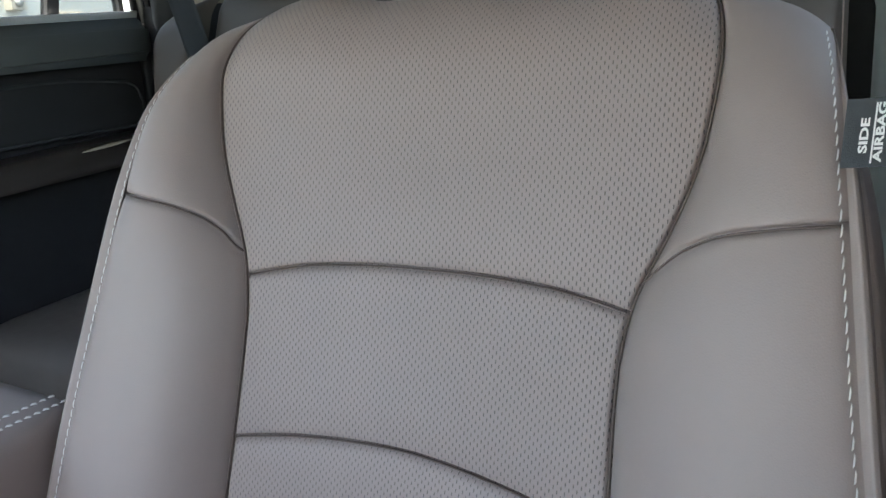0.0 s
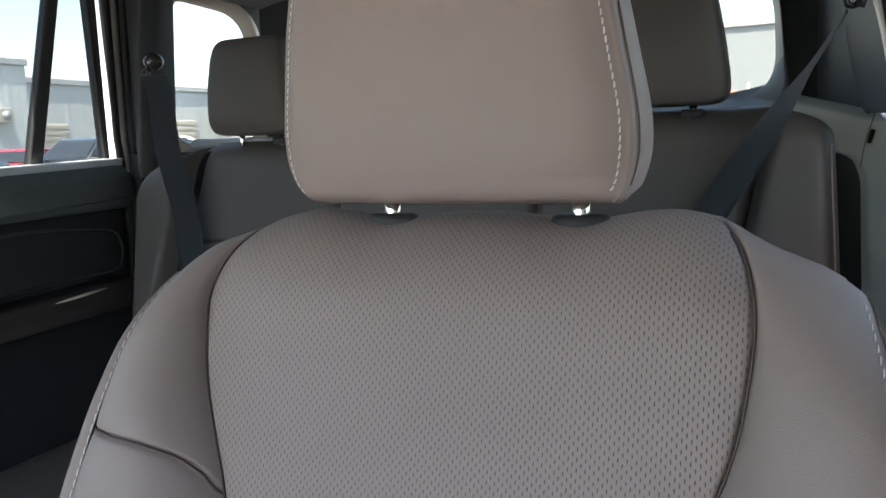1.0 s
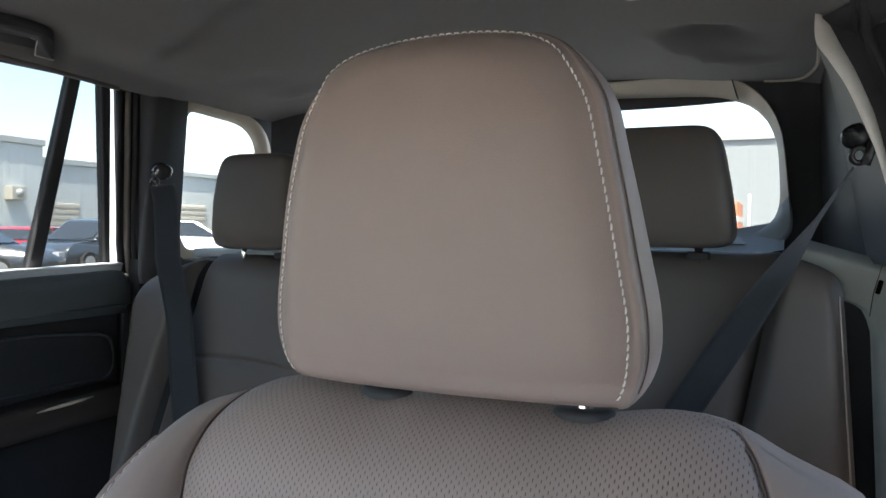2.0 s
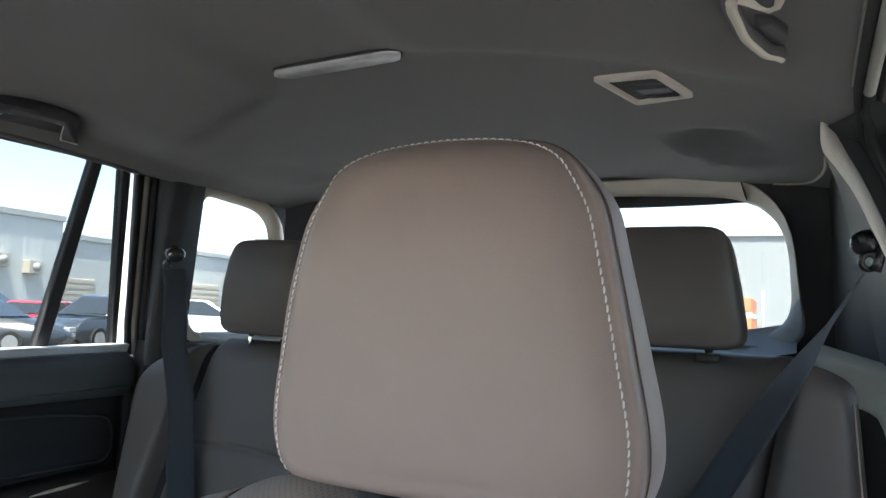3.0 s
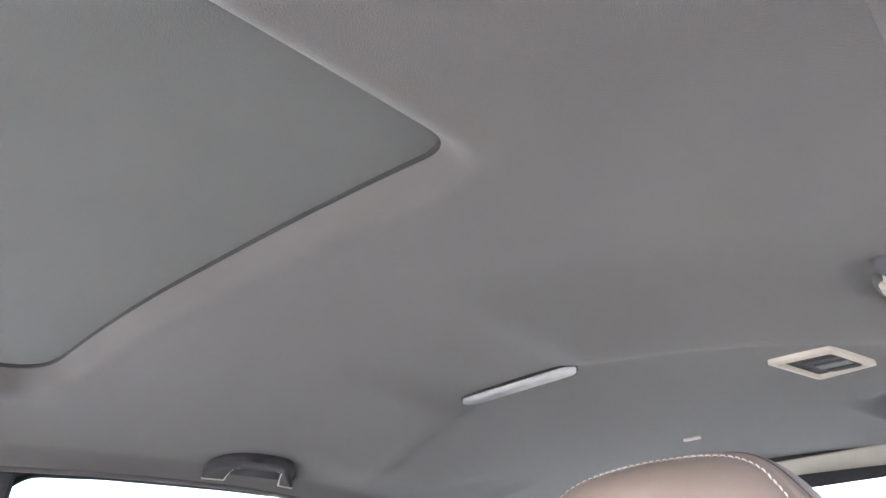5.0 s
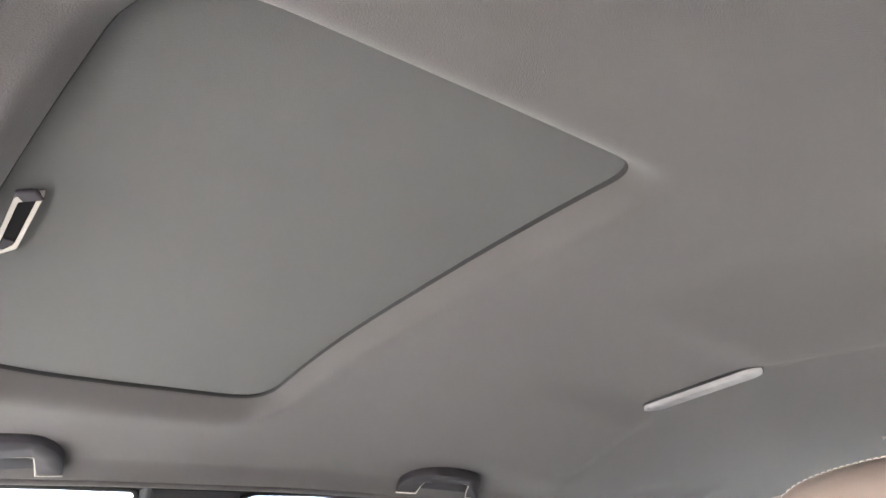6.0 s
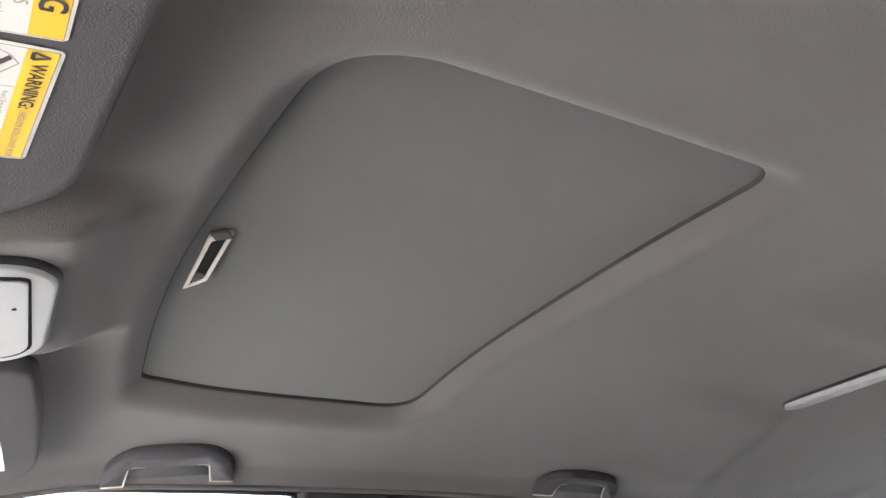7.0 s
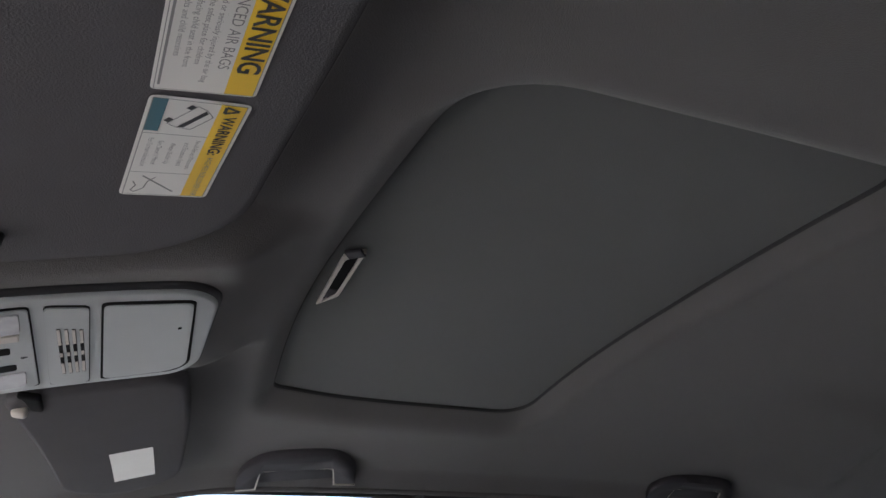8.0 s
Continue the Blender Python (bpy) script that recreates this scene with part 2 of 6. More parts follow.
def rounded_line(pts, n=8):
    """A smooth open curve through the given points."""
    out = []
    for k in range(len(pts) - 1):
        p0, p1, p2, p3 = (Vector(pts[max(0, k - 1)]), Vector(pts[k]), Vector(pts[k + 1]), Vector(pts[min(len(pts) - 1, k + 2)]))
        for i in range(n):
            t = i / n
            out.append(tuple(0.5 * (2 * p1 + (p2 - p0) * t + (2 * p0 - 5 * p1 + 4 * p2 - p3) * t * t + (3 * p1 - p0 - 3 * p2 + p3) * t ** 3)))
    return out + [pts[-1]]


def oval(a, b, n=10):
    return [(a * math.cos(2 * math.pi * i / n), b * math.sin(2 * math.pi * i / n)) for i in range(n)]


def interp(x, table):
    if x <= table[0][0]:
        return table[0][1]
    for (x0, y0), (x1, y1) in zip(table, table[1:]):
        if x <= x1:
            t = (x - x0) / (x1 - x0)
            return y0 + (y1 - y0) * t
    return table[-1][1]


def smooth_interp(x, table):
    """Catmull-Rom through the table."""
    n = len(table)
    if x <= table[0][0]:
        return table[0][1]
    if x >= table[-1][0]:
        return table[-1][1]
    for i in range(n - 1):
        if x <= table[i + 1][0]:
            (x1, y1), (x2, y2) = table[i], table[i + 1]
            x0, y0 = table[i - 1] if i else (2 * x1 - x2, 2 * y1 - y2)
            x3, y3 = table[i + 2] if i + 2 < n else (2 * x2 - x1, 2 * y2 - y1)
            h = x2 - x1
            m1, m2 = (y2 - y0) / (x2 - x0) * h, (y3 - y1) / (x3 - x1) * h
            t = (x - x1) / h
            return (2 * t**3 - 3 * t**2 + 1) * y1 + (t**3 - 2 * t**2 + t) * m1 + (-2 * t**3 + 3 * t**2) * y2 + (t**3 - t**2) * m2
    return table[-1][1]


def sstep(a, b, x):
    t = min(1.0, max(0.0, (x - a) / (b - a)))
    return t * t * (3 - 2 * t)


def stitches(path, normal, length=0.0055, pitch=0.0076, width=0.0011, slant=0.25, twin=None):
    """Short slanted threads laid along a path that hugs a surface; normal maps a place to the way out of the surface."""
    bm = bmesh.new()
    P = [Vector(p) for p in path]
    run, nxt = 0.0, pitch * 0.5
    for a, b in zip(P, P[1:]):
        seg = (b - a).length
        while nxt <= run + seg and seg > 0:
            c = a.lerp(b, (nxt - run) / seg)
            t = (b - a).normalized()
            nrm = Vector(normal(c)).normalized()
            side = t.cross(nrm).normalized()
            d = (t + side * slant).normalized()
            w = d.cross(nrm).normalized()
            ring = []
            for k, rr in ((-0.5, 0.35), (-0.28, 1.0), (0.28, 1.0), (0.5, 0.35)):
                q = c + d * length * k
                sink = -0.0004 if abs(k) == 0.5 else 0.0004
                ring.append([bm.verts.new(q + w * width * rr * math.cos(x) + nrm * (sink + width * 0.7 * rr * math.sin(x))) for x in (0.0, 1.26, 2.51, 3.77, 5.03)])
            for r0, r1 in zip(ring, ring[1:]):
                for j in range(5):
                    bm.faces.new((r0[j], r0[(j + 1) % 5], r1[(j + 1) % 5], r1[j]))
            bm.faces.new(ring[0][::-1])
            bm.faces.new(ring[-1])
            nxt += pitch
        run += seg
    return bm


# ---------- cabin shell ----------
ROOF = [(-0.16, 1.70), (-0.08, 1.742), (0.0, 1.775), (0.13, 1.815), (0.25, 1.842), (0.45, 1.862), (0.62, 1.875), (0.9, 1.893), (1.15, 1.9), (1.3, 1.896), (1.45, 1.889), (1.6, 1.884), (1.75, 1.880), (1.88, 1.877), (1.96, 1.875)]
RIDGE = [(-0.62, 1.44), (-0.44, 1.361), (-0.14, 1.234), (0.02, 1.18), (0.13, 1.169), (0.24, 1.190), (0.373, 1.236), (0.458, 1.272), (0.62, 1.37)]


def roof_z(x, y, pod=False):
    z = smooth_interp(y, ROOF) - 0.085 * (abs(x) / 0.74) ** 2.5 - 0.012 * sstep(0.60, 0.665, abs(x)) * (1 - sstep(1.50, 1.66, y))
    if pod:
        z -= 0.0345 * (1 - sstep(0.122, 0.165, abs(x + 0.003))) * (1 - sstep(0.135, 0.215, y))
    # the lining sags towards the arched crease and steps up behind it
    r = smooth_interp(x, RIDGE)
    z -= (0.025 * sstep(r - 0.34, r - 0.015, y) - 0.015 * sstep(r - 0.014, r + 0.030, y)) * (1 - sstep(0.45, 0.62, abs(x))) * (1 - math.exp(-((x + 0.005) / 0.135) ** 6)) + 0.010 * math.exp(-((x + 0.005) / 0.135) ** 6) * sstep(r - 0.3, r, y)
    # soft dents in front of the rear header
    for cx in (-0.455, 0.455):
        z += (0.038 if cx > 0 else 0.008) * math.exp(-((x - cx) / 0.055) ** 2 - ((y - 1.635) / 0.05) ** 2)
    z -= 0.010 * math.exp(-((x + 0.443) / 0.075) ** 4 - ((y - 1.755 - 0.12 * (abs(x) - 0.43)) / 0.022) ** 2)
    z -= 0.016 * math.exp(-((x - 0.452) / 0.085) ** 4 - ((y - smooth_interp(x, [(0.36, 1.615), (0.377, 1.645), (0.40, 1.708), (0.434, 1.742), (0.477, 1.755), (0.56, 1.767)])) / 0.017) ** 2)
    return z


SR_CORNERS = [(-0.359, 0.2505), (-0.19, 0.2350), (-0.03, 0.2305), (0.14, 0.2415), (0.331, 0.2575), (0.3305, 0.45), (0.3290, 0.6545), (0.138, 0.655), (-0.168, 0.6535), (-0.403, 0.664), (-0.400, 0.47), (-0.388, 0.335)]
SR_RADII = [0.012, 0.1, 0.1, 0.1, 0.07, 0.1, 0.035, 0.15, 0.15, 0.06, 0.1, 0.06]


def resample(pts, n):
    P = [Vector(p) for p in pts]
    P.append(P[0])
    d = [0.0]
    for a, b in zip(P, P[1:]):
        d.append(d[-1] + (b - a).length)
    out, k = [], 0
    for i in range(n):
        s = d[-1] * i / n
        while d[k + 1] < s:
            k += 1
        t = (s - d[k]) / max(1e-9, d[k + 1] - d[k])
        out.append(P[k].lerp(P[k + 1], t))
    return out


def ring_normals(P):
    n = len(P)
    out = []
    for i in range(n):
        t = (P[(i + 1) % n] - P[i - 1]).normalized()
        out.append(Vector((t.y, -t.x)))
    return out


SR_RING = resample(rounded(SR_CORNERS, SR_RADII, 8), 360)
SR_NORM = ring_normals(SR_RING)


def to_rect(p, c, x0, x1, y0, y1):
    d = (p - c)
    k = min([((x1 if d.x > 0 else x0) - c.x) / d.x if abs(d.x) > 1e-9 else 1e9, ((y1 if d.y > 0 else y0) - c.y) / d.y if abs(d.y) > 1e-9 else 1e9])
    return c + d * k


def build_ceiling():
    rings = []
    c = Vector((-0.01, 0.43))
    for d, dz in ((-0.012, 0.040), (-0.006, 0.034), (-0.0015, 0.026), (0.0, 0.0208), (0.0015, 0.0192), (0.005, 0.0161), (0.010, 0.0115), (0.015, 0.0069), (0.020, 0.0032), (0.025, 0.0008), (0.030, -0.0006), (0.037, -0.0008), (0.054, 0.0)):
        rings.append([(p.x + n.x * d * w, p.y + n.y * d * w, dz) for p, n in zip(SR_RING, SR_NORM) for w in (1.0 + 0.55 * sstep(0.5, 0.95, -n.x) * (d > 0.001),)])
    last = [Vector(q[:2]) for q in rings[-1]]
    steps = 64
    for k in range(1, steps + 1):
        t = k / steps
        row = []
        for q in last:
            o = to_rect(q, c, -0.665, 0.665, -0.10, 1.955)
            w = q.lerp(o, t)
            row.append((w.x, w.y, 0.0))
        rings.append(row)
    bm = bmesh.new()
    vs = [[bm.verts.new((x, y, roof_z(x, y, True) + dz)) for x, y, dz in row] for row in rings]
    n = len(SR_RING)
    for r0, r1 in zip(vs, vs[1:]):
        for i in range(n):
            bm.faces.new((r0[i], r0[(i + 1) % n], r1[(i + 1) % n], r1[i]))
    ob = part("ceiling", bm, M_LINER)
    return tagged(ob, "charcoal knit headliner with a soft arched crease", "ceiling", kind="structure")


build_ceiling()


def build_sunroof():
    top = thing("sunroof_shade", "closed charcoal fabric sunroof shade set into the headliner", "sunroof shade")
    bm = bmesh.new()
    c = Vector((-0.01, 0.43))
    rows = []
    for k in range(0, 25):
        t = 1 - k / 25
        row = []
        for p, n in zip(SR_RING, SR_NORM):
            e = p + n * 0.022
            q = c.lerp(e, t)
            row.append(bm.verts.new((q.x, q.y, roof_z(q.x, q.y) + 0.0275 - 0.0035 * (1 - t ** 10))))
        rows.append(row)
    n = len(SR_RING)
    for r0, r1 in zip(rows, rows[1:]):
        for i in range(n):
            bm.faces.new((r0[i], r0[(i + 1) % n], r1[(i + 1) % n], r1[i]))
    bm.faces.new(rows[-1])
    part("shade_panel", bm, M_SHADE, top)
    # black strip that paints the shadow gap round the panel
    bm = bmesh.new()
    rows = [[bm.verts.new((p.x + m.x * d, p.y + m.y * d, roof_z(p.x, p.y) + z)) for p, m in zip(SR_RING, SR_NORM) for d in (d0 * (0.45 if m.y > 0.5 or m.x < -0.5 else 0.3),)] for d0, z in ((-0.0055, 0.0262), (-0.0045, 0.0222), (-0.001, 0.0212), (0.0022, 0.0216), (0.004, 0.026))]
    for r0, r1 in zip(rows, rows[1:]):
        for i in range(n):
            bm.faces.new((r0[i], r0[(i + 1) % n], r1[(i + 1) % n], r1[i]))
    part("shadow_gap_strip", bm, M_RUBBER, top, "thin black strip painting the shadow gap round the shade")
    # pull recess near the front edge
    z0 = roof_z(0, 0.2545) + 0.0235
    cx, cy = -0.0215, 0.257
    outer = rounded([(-0.072, -0.009), (0.050, -0.010), (0.068, 0.0085), (-0.040, 0.0085)], 0.003, 4)
    inner = [(a * 0.86, b * 0.62) for a, b in outer]
    bm = bmesh.new()
    lo = [bm.verts.new((cx + a, cy + b, z0 + 0.001)) for a, b in outer]
    md = [bm.verts.new((cx + a, cy + b, z0 - 0.0035)) for a, b in outer]
    mi = [bm.verts.new((cx + a, cy + b, z0 - 0.0035)) for a, b in inner]
    up = [bm.verts.new((cx + a, cy + b, z0 + 0.010)) for a, b in inner]
    m = len(outer)
    for r0, r1 in ((lo, md), (md, mi), (mi, up)):
        for i in range(m):
            bm.faces.new((r0[i], r0[(i + 1) % m], r1[(i + 1) % m], r1[i]))
    pull = part("pull_handle", bm, M_SATIN, top, "satin grey recessed pull", smooth=False)
    # shallow black plate: the recess's shade is put into its colour
    cup = prism([(a * 0.86, b * 0.62) for a, b in outer], lambda a, b, t: (cx + a, cy + b, z0 - 0.001 + t), 0.0, 0.002)
    part("recess", cup, M_JOINT, pull, "black plate painting the shade in the finger recess", smooth=False)
    part("catch", rbox(cx - 0.040, cy, z0 - 0.001, 0.022, 0.009, 0.003, 0.001), M_HANDLE, pull, "brown catch tongue")
    part("cover_strip", rbox(cx + 0.060, cy - 0.001, z0 - 0.0035, 0.013, 0.018, 0.004, 0.0015, m=pose(0, 0, 0, 0, 0, -40)), M_HANDLE, pull, "dark end strip")


build_sunroof()

# roof skin above, white paint
bm = grid(lambda u, v: (-0.78 + 1.56 * u, -0.16 + 2.26 * v, smooth_interp(-0.16 + 2.26 * v, ROOF) + 0.055 - 0.05 * abs(2 * u - 1) ** 3), 24, 40)
tagged(part("roof", bm, M_PAINT), "white painted steel roof skin of the pickup", "roof", kind="structure")


def side_x(z):
    return 0.86 if z <= 1.43 else 0.86 - 0.32 * (z - 1.43)


def side_map(sgn):
    """(y, z, t) with t metres inwards from the door skin."""
    return lambda y, z, t: (sgn * (side_x(z) - t), y, z)


def build_side(sgn, name, words):
    f = side_map(sgn)
    outline = [(-0.9, 0.30), (2.10, 0.30), (2.10, 1.40), (-0.9, 1.40)]
    wall = part("wall_" + name, prism(outline, f, -0.07, 0.0, 0.0), M_PAINT, smooth=False)
    tagged(wall, "white painted lower body side of the pickup", "car body", kind="structure")
    # pillars
    for nm, poly, t in (
        ("a_pillar_trim", [(-0.62, 1.36), (-0.50, 1.36), (0.02, 1.745), (-0.06, 1.765), (-0.10, 1.74)], 0.05),
        ("b_pillar_trim", [(0.60, 0.45), (0.80, 0.45), (0.775, 1.40), (0.765, 1.81), (0.60, 1.80), (0.605, 1.40)], 0.055),
    ):
        ob = part(nm, prism(poly, f, -0.03, t, 0.012, 3), M_PILLAR, smooth=False)
        tagged(ob, "charcoal plastic pillar trim beside the " + words + " windows", "pillar trim", kind="structure")
    foot = prism([(1.588, 0.50), (1.78, 0.50), (1.76, 1.42), (1.600, 1.42)], f, 0.002, 0.03, 0.006)
    tagged(part("trim", foot, M_PILLAR, smooth=False), "charcoal lower trim behind the rear door", "trim", kind="structure")
    # header above the windows, from the headliner's edge out to the glass
    bm = grid(lambda u, v: (sgn * (0.655 + 0.10 * u), -0.08 + 1.66 * v, roof_z(0.665, min(1.5, -0.08 + 1.66 * v)) + 0.003 - 0.003 * math.sin(math.pi * min(1, u * 1.4)) + 0.028 * u), 8, 40)
    tagged(part("trim", bm, M_LINER), "charcoal knit lining along the roof rail", "trim", kind="structure")
    # door seal bead
    P = [(sgn * 0.662, -0.06 + 1.5 * i / 40, roof_z(0.665, -0.06 + 1.5 * i / 40) + (0.004 if sgn > 0 else 0.0005)) for i in range(41)]
    if sgn > 0:
        # pale ribs paint the lit run of the seal; further down it is black
        for x, wide, lo, mat in ((0.6340, 0.0014, 0.002, M_LIT_SEAL), (0.6405, 0.0060, 0.004, M_RUBBER), (0.6505, 0.0065, 0.007, M_LIT_SEAL)):
            Q = [(x, 0.865 + 0.44 * i / 20, roof_z(x, 0.865 + 0.44 * i / 20) - lo * sstep(0.86, 0.90, 0.865 + 0.44 * i / 20)) for i in range(21)]
            d = x - 0.634
            low = [(x + 0.003, 1.37, roof_z(x, 1.37) - lo - 0.002), (x + 0.010, 1.455, roof_z(x, 1.45) - lo - 0.012), (x + 0.022, 1.478, 1.795 - d), (x + 0.040, 1.482, 1.755 - d), (x + 0.058, 1.484, 1.70 - d), (x + 0.078, 1.486, 1.62), (x + 0.096, 1.486, 1.50)]
            if mat is M_RUBBER:
                Q += low
            elif wide > 0.002:
                tagged(part("trim", sweep(Q[-1:] + low, oval(wide, 0.006), up=(0, 0, 1)), M_RUBBER), "black rubber weatherstrip down the door opening", "door seal", kind="structure")
            tagged(part("trim", sweep(Q, oval(wide, 0.006), up=(0, 0, 1)), mat), "rubber weatherstrip along the door opening", "door seal", kind="structure")
    if sgn > 0:
        # the lining swells down over the head of the middle pillar
        def swell(u, v):
            x, y = 0.609 + 0.10 * u, 0.30 + 0.58 * v
            k = 1.2 * (x - 0.612)
            h = 0.0035 * sstep(0, 0.06, u) * (1 - sstep(0.72, 0.80, y)) + 0.030 * sstep(0.05, 0.8, u) * (1 - sstep(0.63 + k, 0.78 + k, y))
            return (x, y, roof_z(x, y) + 0.0015 - 0.003 * sstep(0.84, 0.80, y) * sstep(0, 0.03, u) - h)
        tagged(part("trim", grid(swell, 40, 60), M_LINER), "charcoal knit swelling over the middle pillar", "trim", kind="structure")
    tagged(part("trim", sweep(P, oval(0.006, 0.005), up=(sgn, 0, 0.3)), M_RUBBER if sgn > 0 else M_LINER), "rolled edge of the lining along the door opening", "door seal", kind="structure")
    # window frames and glass
    front = [(-0.42, 1.42), (0.60, 1.42), (0.60, 1.802), (0.45, 1.793), (0.25, 1.777), (0.0, 1.748)]
    back = [(0.765, 1.42), (1.580, 1.42), (1.468, 1.836), (1.19, 1.834), (0.93, 1.826), (0.80, 1.816), (0.765, 1.79)]
    for k, ring in enumerate((front, back)):
        win = thing("window_1" if k == 0 else "window_2", "side window glass in a black rubber frame", "window")
        tagged(win, kind="structure")
        # driver's panes differ from the passenger's only to steer the cabin light
        pane = part("pane", prism(ring, f, -0.004, 0.0), (M_REARSIDE if sgn > 0 else M_TINT) if k else (M_DIMGLASS if sgn > 0 else M_SIDEGLASS), win, smooth=False)
        pane.visible_shadow = False
        bm = sweep([f(a, b, 0.002) for a, b in rounded(ring, 0.02, 4)], oval(0.006, 0.007, 8), up=(sgn, 0, 0), closed=True)
        part("window_frame", bm, M_RUBBER, win)
        edge = ring[2:]
        top = prism([(edge[0][0] + 0.06, edge[0][1] - 0.008)] + [(a, b - 0.002) for a, b in edge] + [(edge[-1][0], 1.885), (edge[0][0] + 0.06, 1.895)], f, -0.02, 0.006, 0.003)
        part("window_header", top, M_PILLAR, win, smooth=False)
        if k == 1:
            bar = prism([(1.3735, 1.42), (1.405, 1.42), (1.4035, 1.84), (1.3780, 1.84)], f, -0.012, 0.010, 0.005)
            part("divider_bar", bar, M_BLACK, win, "black upright divider bar", smooth=False)
            gap = 0.11 if sgn > 0 else 0.0
            rear = prism([(1.571, 1.42), (1.586, 1.42), (1.466, 1.838), (1.451, 1.838)], f, -0.015, 0.006, 0.003)
            part("window_post", rear, M_BLACK, win, smooth=False)
            white = prism([(1.622, 1.40), (1.634, 1.40), (1.514, 1.85), (1.502, 1.85)], f, -0.075, -0.012, 0.003)
            part("painted_jamb", white, M_PAINT, win, "white painted door jamb", smooth=False)
            part("jamb_filler", prism([(1.612 - gap, 1.40), (1.74, 1.40), (1.62, 1.85), (1.486 - gap, 1.85)], f, -0.005, 0.003), M_BLACK, win, "dark door jamb", smooth=False)
            for j in range(3):
                seal = sweep([f(1.620 + 0.012 * j - 0.118 * q, 1.38 + 0.44 * q, 0.006 + 0.011 * j) for q in (0, 0.25, 0.5, 0.75, 0.9, 1.0)], oval(0.0065, 0.0065, 8), up=(sgn, 0, 0))
                part("jamb_seal", seal, M_SEAL if j == 1 else M_RUBBER, win)
    return f


def build_door(sgn, y0, y1, name):
    f = side_map(sgn)
    door = thing(name, "dark door trim with padded top, armrest and stitched insert", "car door")
    tagged(door, kind="structure")
    L = y1 - y0
    part("door_body", prism(rounded([(y0, 0.42), (y1 - 0.05, 0.42), (y1, 0.9), (y1, 1.41), (y0, 1.41)], 0.03, 4), f, -0.002, 0.028, 0.008), M_BLACK, door, smooth=False)
    pad = prism(rounded([(y0, 1.325), (y1, 1.335), (y1, 1.432), (y0, 1.405)], [0.02, 0.02, 0.03, 0.03], 5), f, 0.0, 0.075, 0.022, 4)
    part("top_pad", pad, M_DOORPAD, door, "padded charcoal vinyl door top")
    # pale strip that stands for sky light on the top of the pad
    ledge = prism([(y0, 1.403), (y1, 1.428), (y1, 1.447), (y0, 1.424)], f, 0.0, 0.045, 0.006)
    part("lit_pad_strip", ledge, M_GREY, door, "pale strip painting the sky light on the door pad's top", smooth=False)
    ins = rounded([(y0 + 0.05, 1.185), (y1 - 0.03, 1.19), (y1 - 0.025, 1.285), (y1 - 0.22, 1.308), (y0 + 0.05, 1.285)], [0.02, 0.03, 0.045, 0.15, 0.03], 6)
    part("insert", prism(ins, f, 0.0, 0.05, 0.012, 3), M_DOORPAD2, door, "dark padded door insert")
    rim = sweep([f(a, b, 0.048) for a, b in ins], oval(0.0045, 0.004, 6), up=(sgn, 0, 0), closed=True)
    part("insert_piping", rim, M_PILLAR, door, "raised piping round the insert")
    arm = prism(rounded([(y0 + 0.04, 1.10), (y1 - 0.02, 1.115), (y1 - 0.015, 1.178), (y0 + 0.04, 1.150)], 0.025, 5), f, 0.0, 0.105, 0.02, 4)
    a = part("armrest", arm, M_ARM, door, "brown-black padded armrest")
    s = sweep([f(y1 - 0.255 + 0.13 * q, 1.160 + 0.008 * q, 0.1045) for q in (0, 0.25, 0.5, 0.75, 1)], oval(0.004, 0.0055, 8), up=(sgn, 0, 0), scale=lambda q: 0.25 + 0.75 * math.sin(math.pi * q) ** 0.5)
    part("trim_strip", s, M_BEIGE, a, "satin metal accent strip")
    return door


M_DOORPAD = material("charcoal_vinyl", (0.065, 0.072, 0.074), 0.5, var=0.1, var_scale=12, grain=0.25, grain_scale=700)
M_DOORPAD2 = material("black_vinyl", (0.030, 0.030, 0.032), 0.6, var=0.1, var_scale=12, grain=0.25, grain_scale=700, spec=0.2)
M_ARM = material("dark_brown_vinyl", (0.045, 0.036, 0.032), 0.42, var=0.1, var_scale=12, grain=0.2, grain_scale=700)

for sgn, nm, words in ((-1, "west", "passenger"), (1, "east", "driver")):
    build_side(sgn, nm, words)
build_door(-1, -0.35, 0.64, "door_1")
build_door(-1, 0.70, 1.585, "door_2")
build_door(1, -0.35, 0.64, "door_3")
build_door(1, 0.70, 1.585, "door_4")

# rear of the cabin: side quarters and the rear window
def opening(ring2, rect, c, f, name, words, category, mat, depth=0.0, curve=0.0):
    """A wall sheet with an opening; f maps (a, b, t) to a place, t inwards."""
    R = resample(ring2, 160)
    rows = []
    for k in range(0, 15):
        t = k / 14
        rows.append([f(q.x, q.y, 0.0) for q in [p.lerp(to_rect(p, c, *rect), t) for p in R]])
    bm = bmesh.new()
    vs = [[bm.verts.new(q) for q in r] for r in rows]
    n = len(R)
    for r0, r1 in zip(vs, vs[1:]):
        for i in range(n):
            bm.faces.new((r0[i], r0[(i + 1) % n], r1[(i + 1) % n], r1[i]))
    tagged(part(name, bm, mat), words, category, kind="structure")
    return R


def surround(R, f, prof, win, mat, label):
    N = ring_normals(R)
    bm = bmesh.new()
    n = len(R)
    vs = [[bm.verts.new(f(p.x + m.x * d, p.y + m.y * d, t)) for p, m in zip(R, N)] for d, t in prof]
    for r0, r1 in zip(vs, vs[1:]):
        for i in range(n):
            bm.faces.new((r0[i], r0[(i + 1) % n], r1[(i + 1) % n], r1[i]))
    return part("window_surround", bm, mat, win, label)


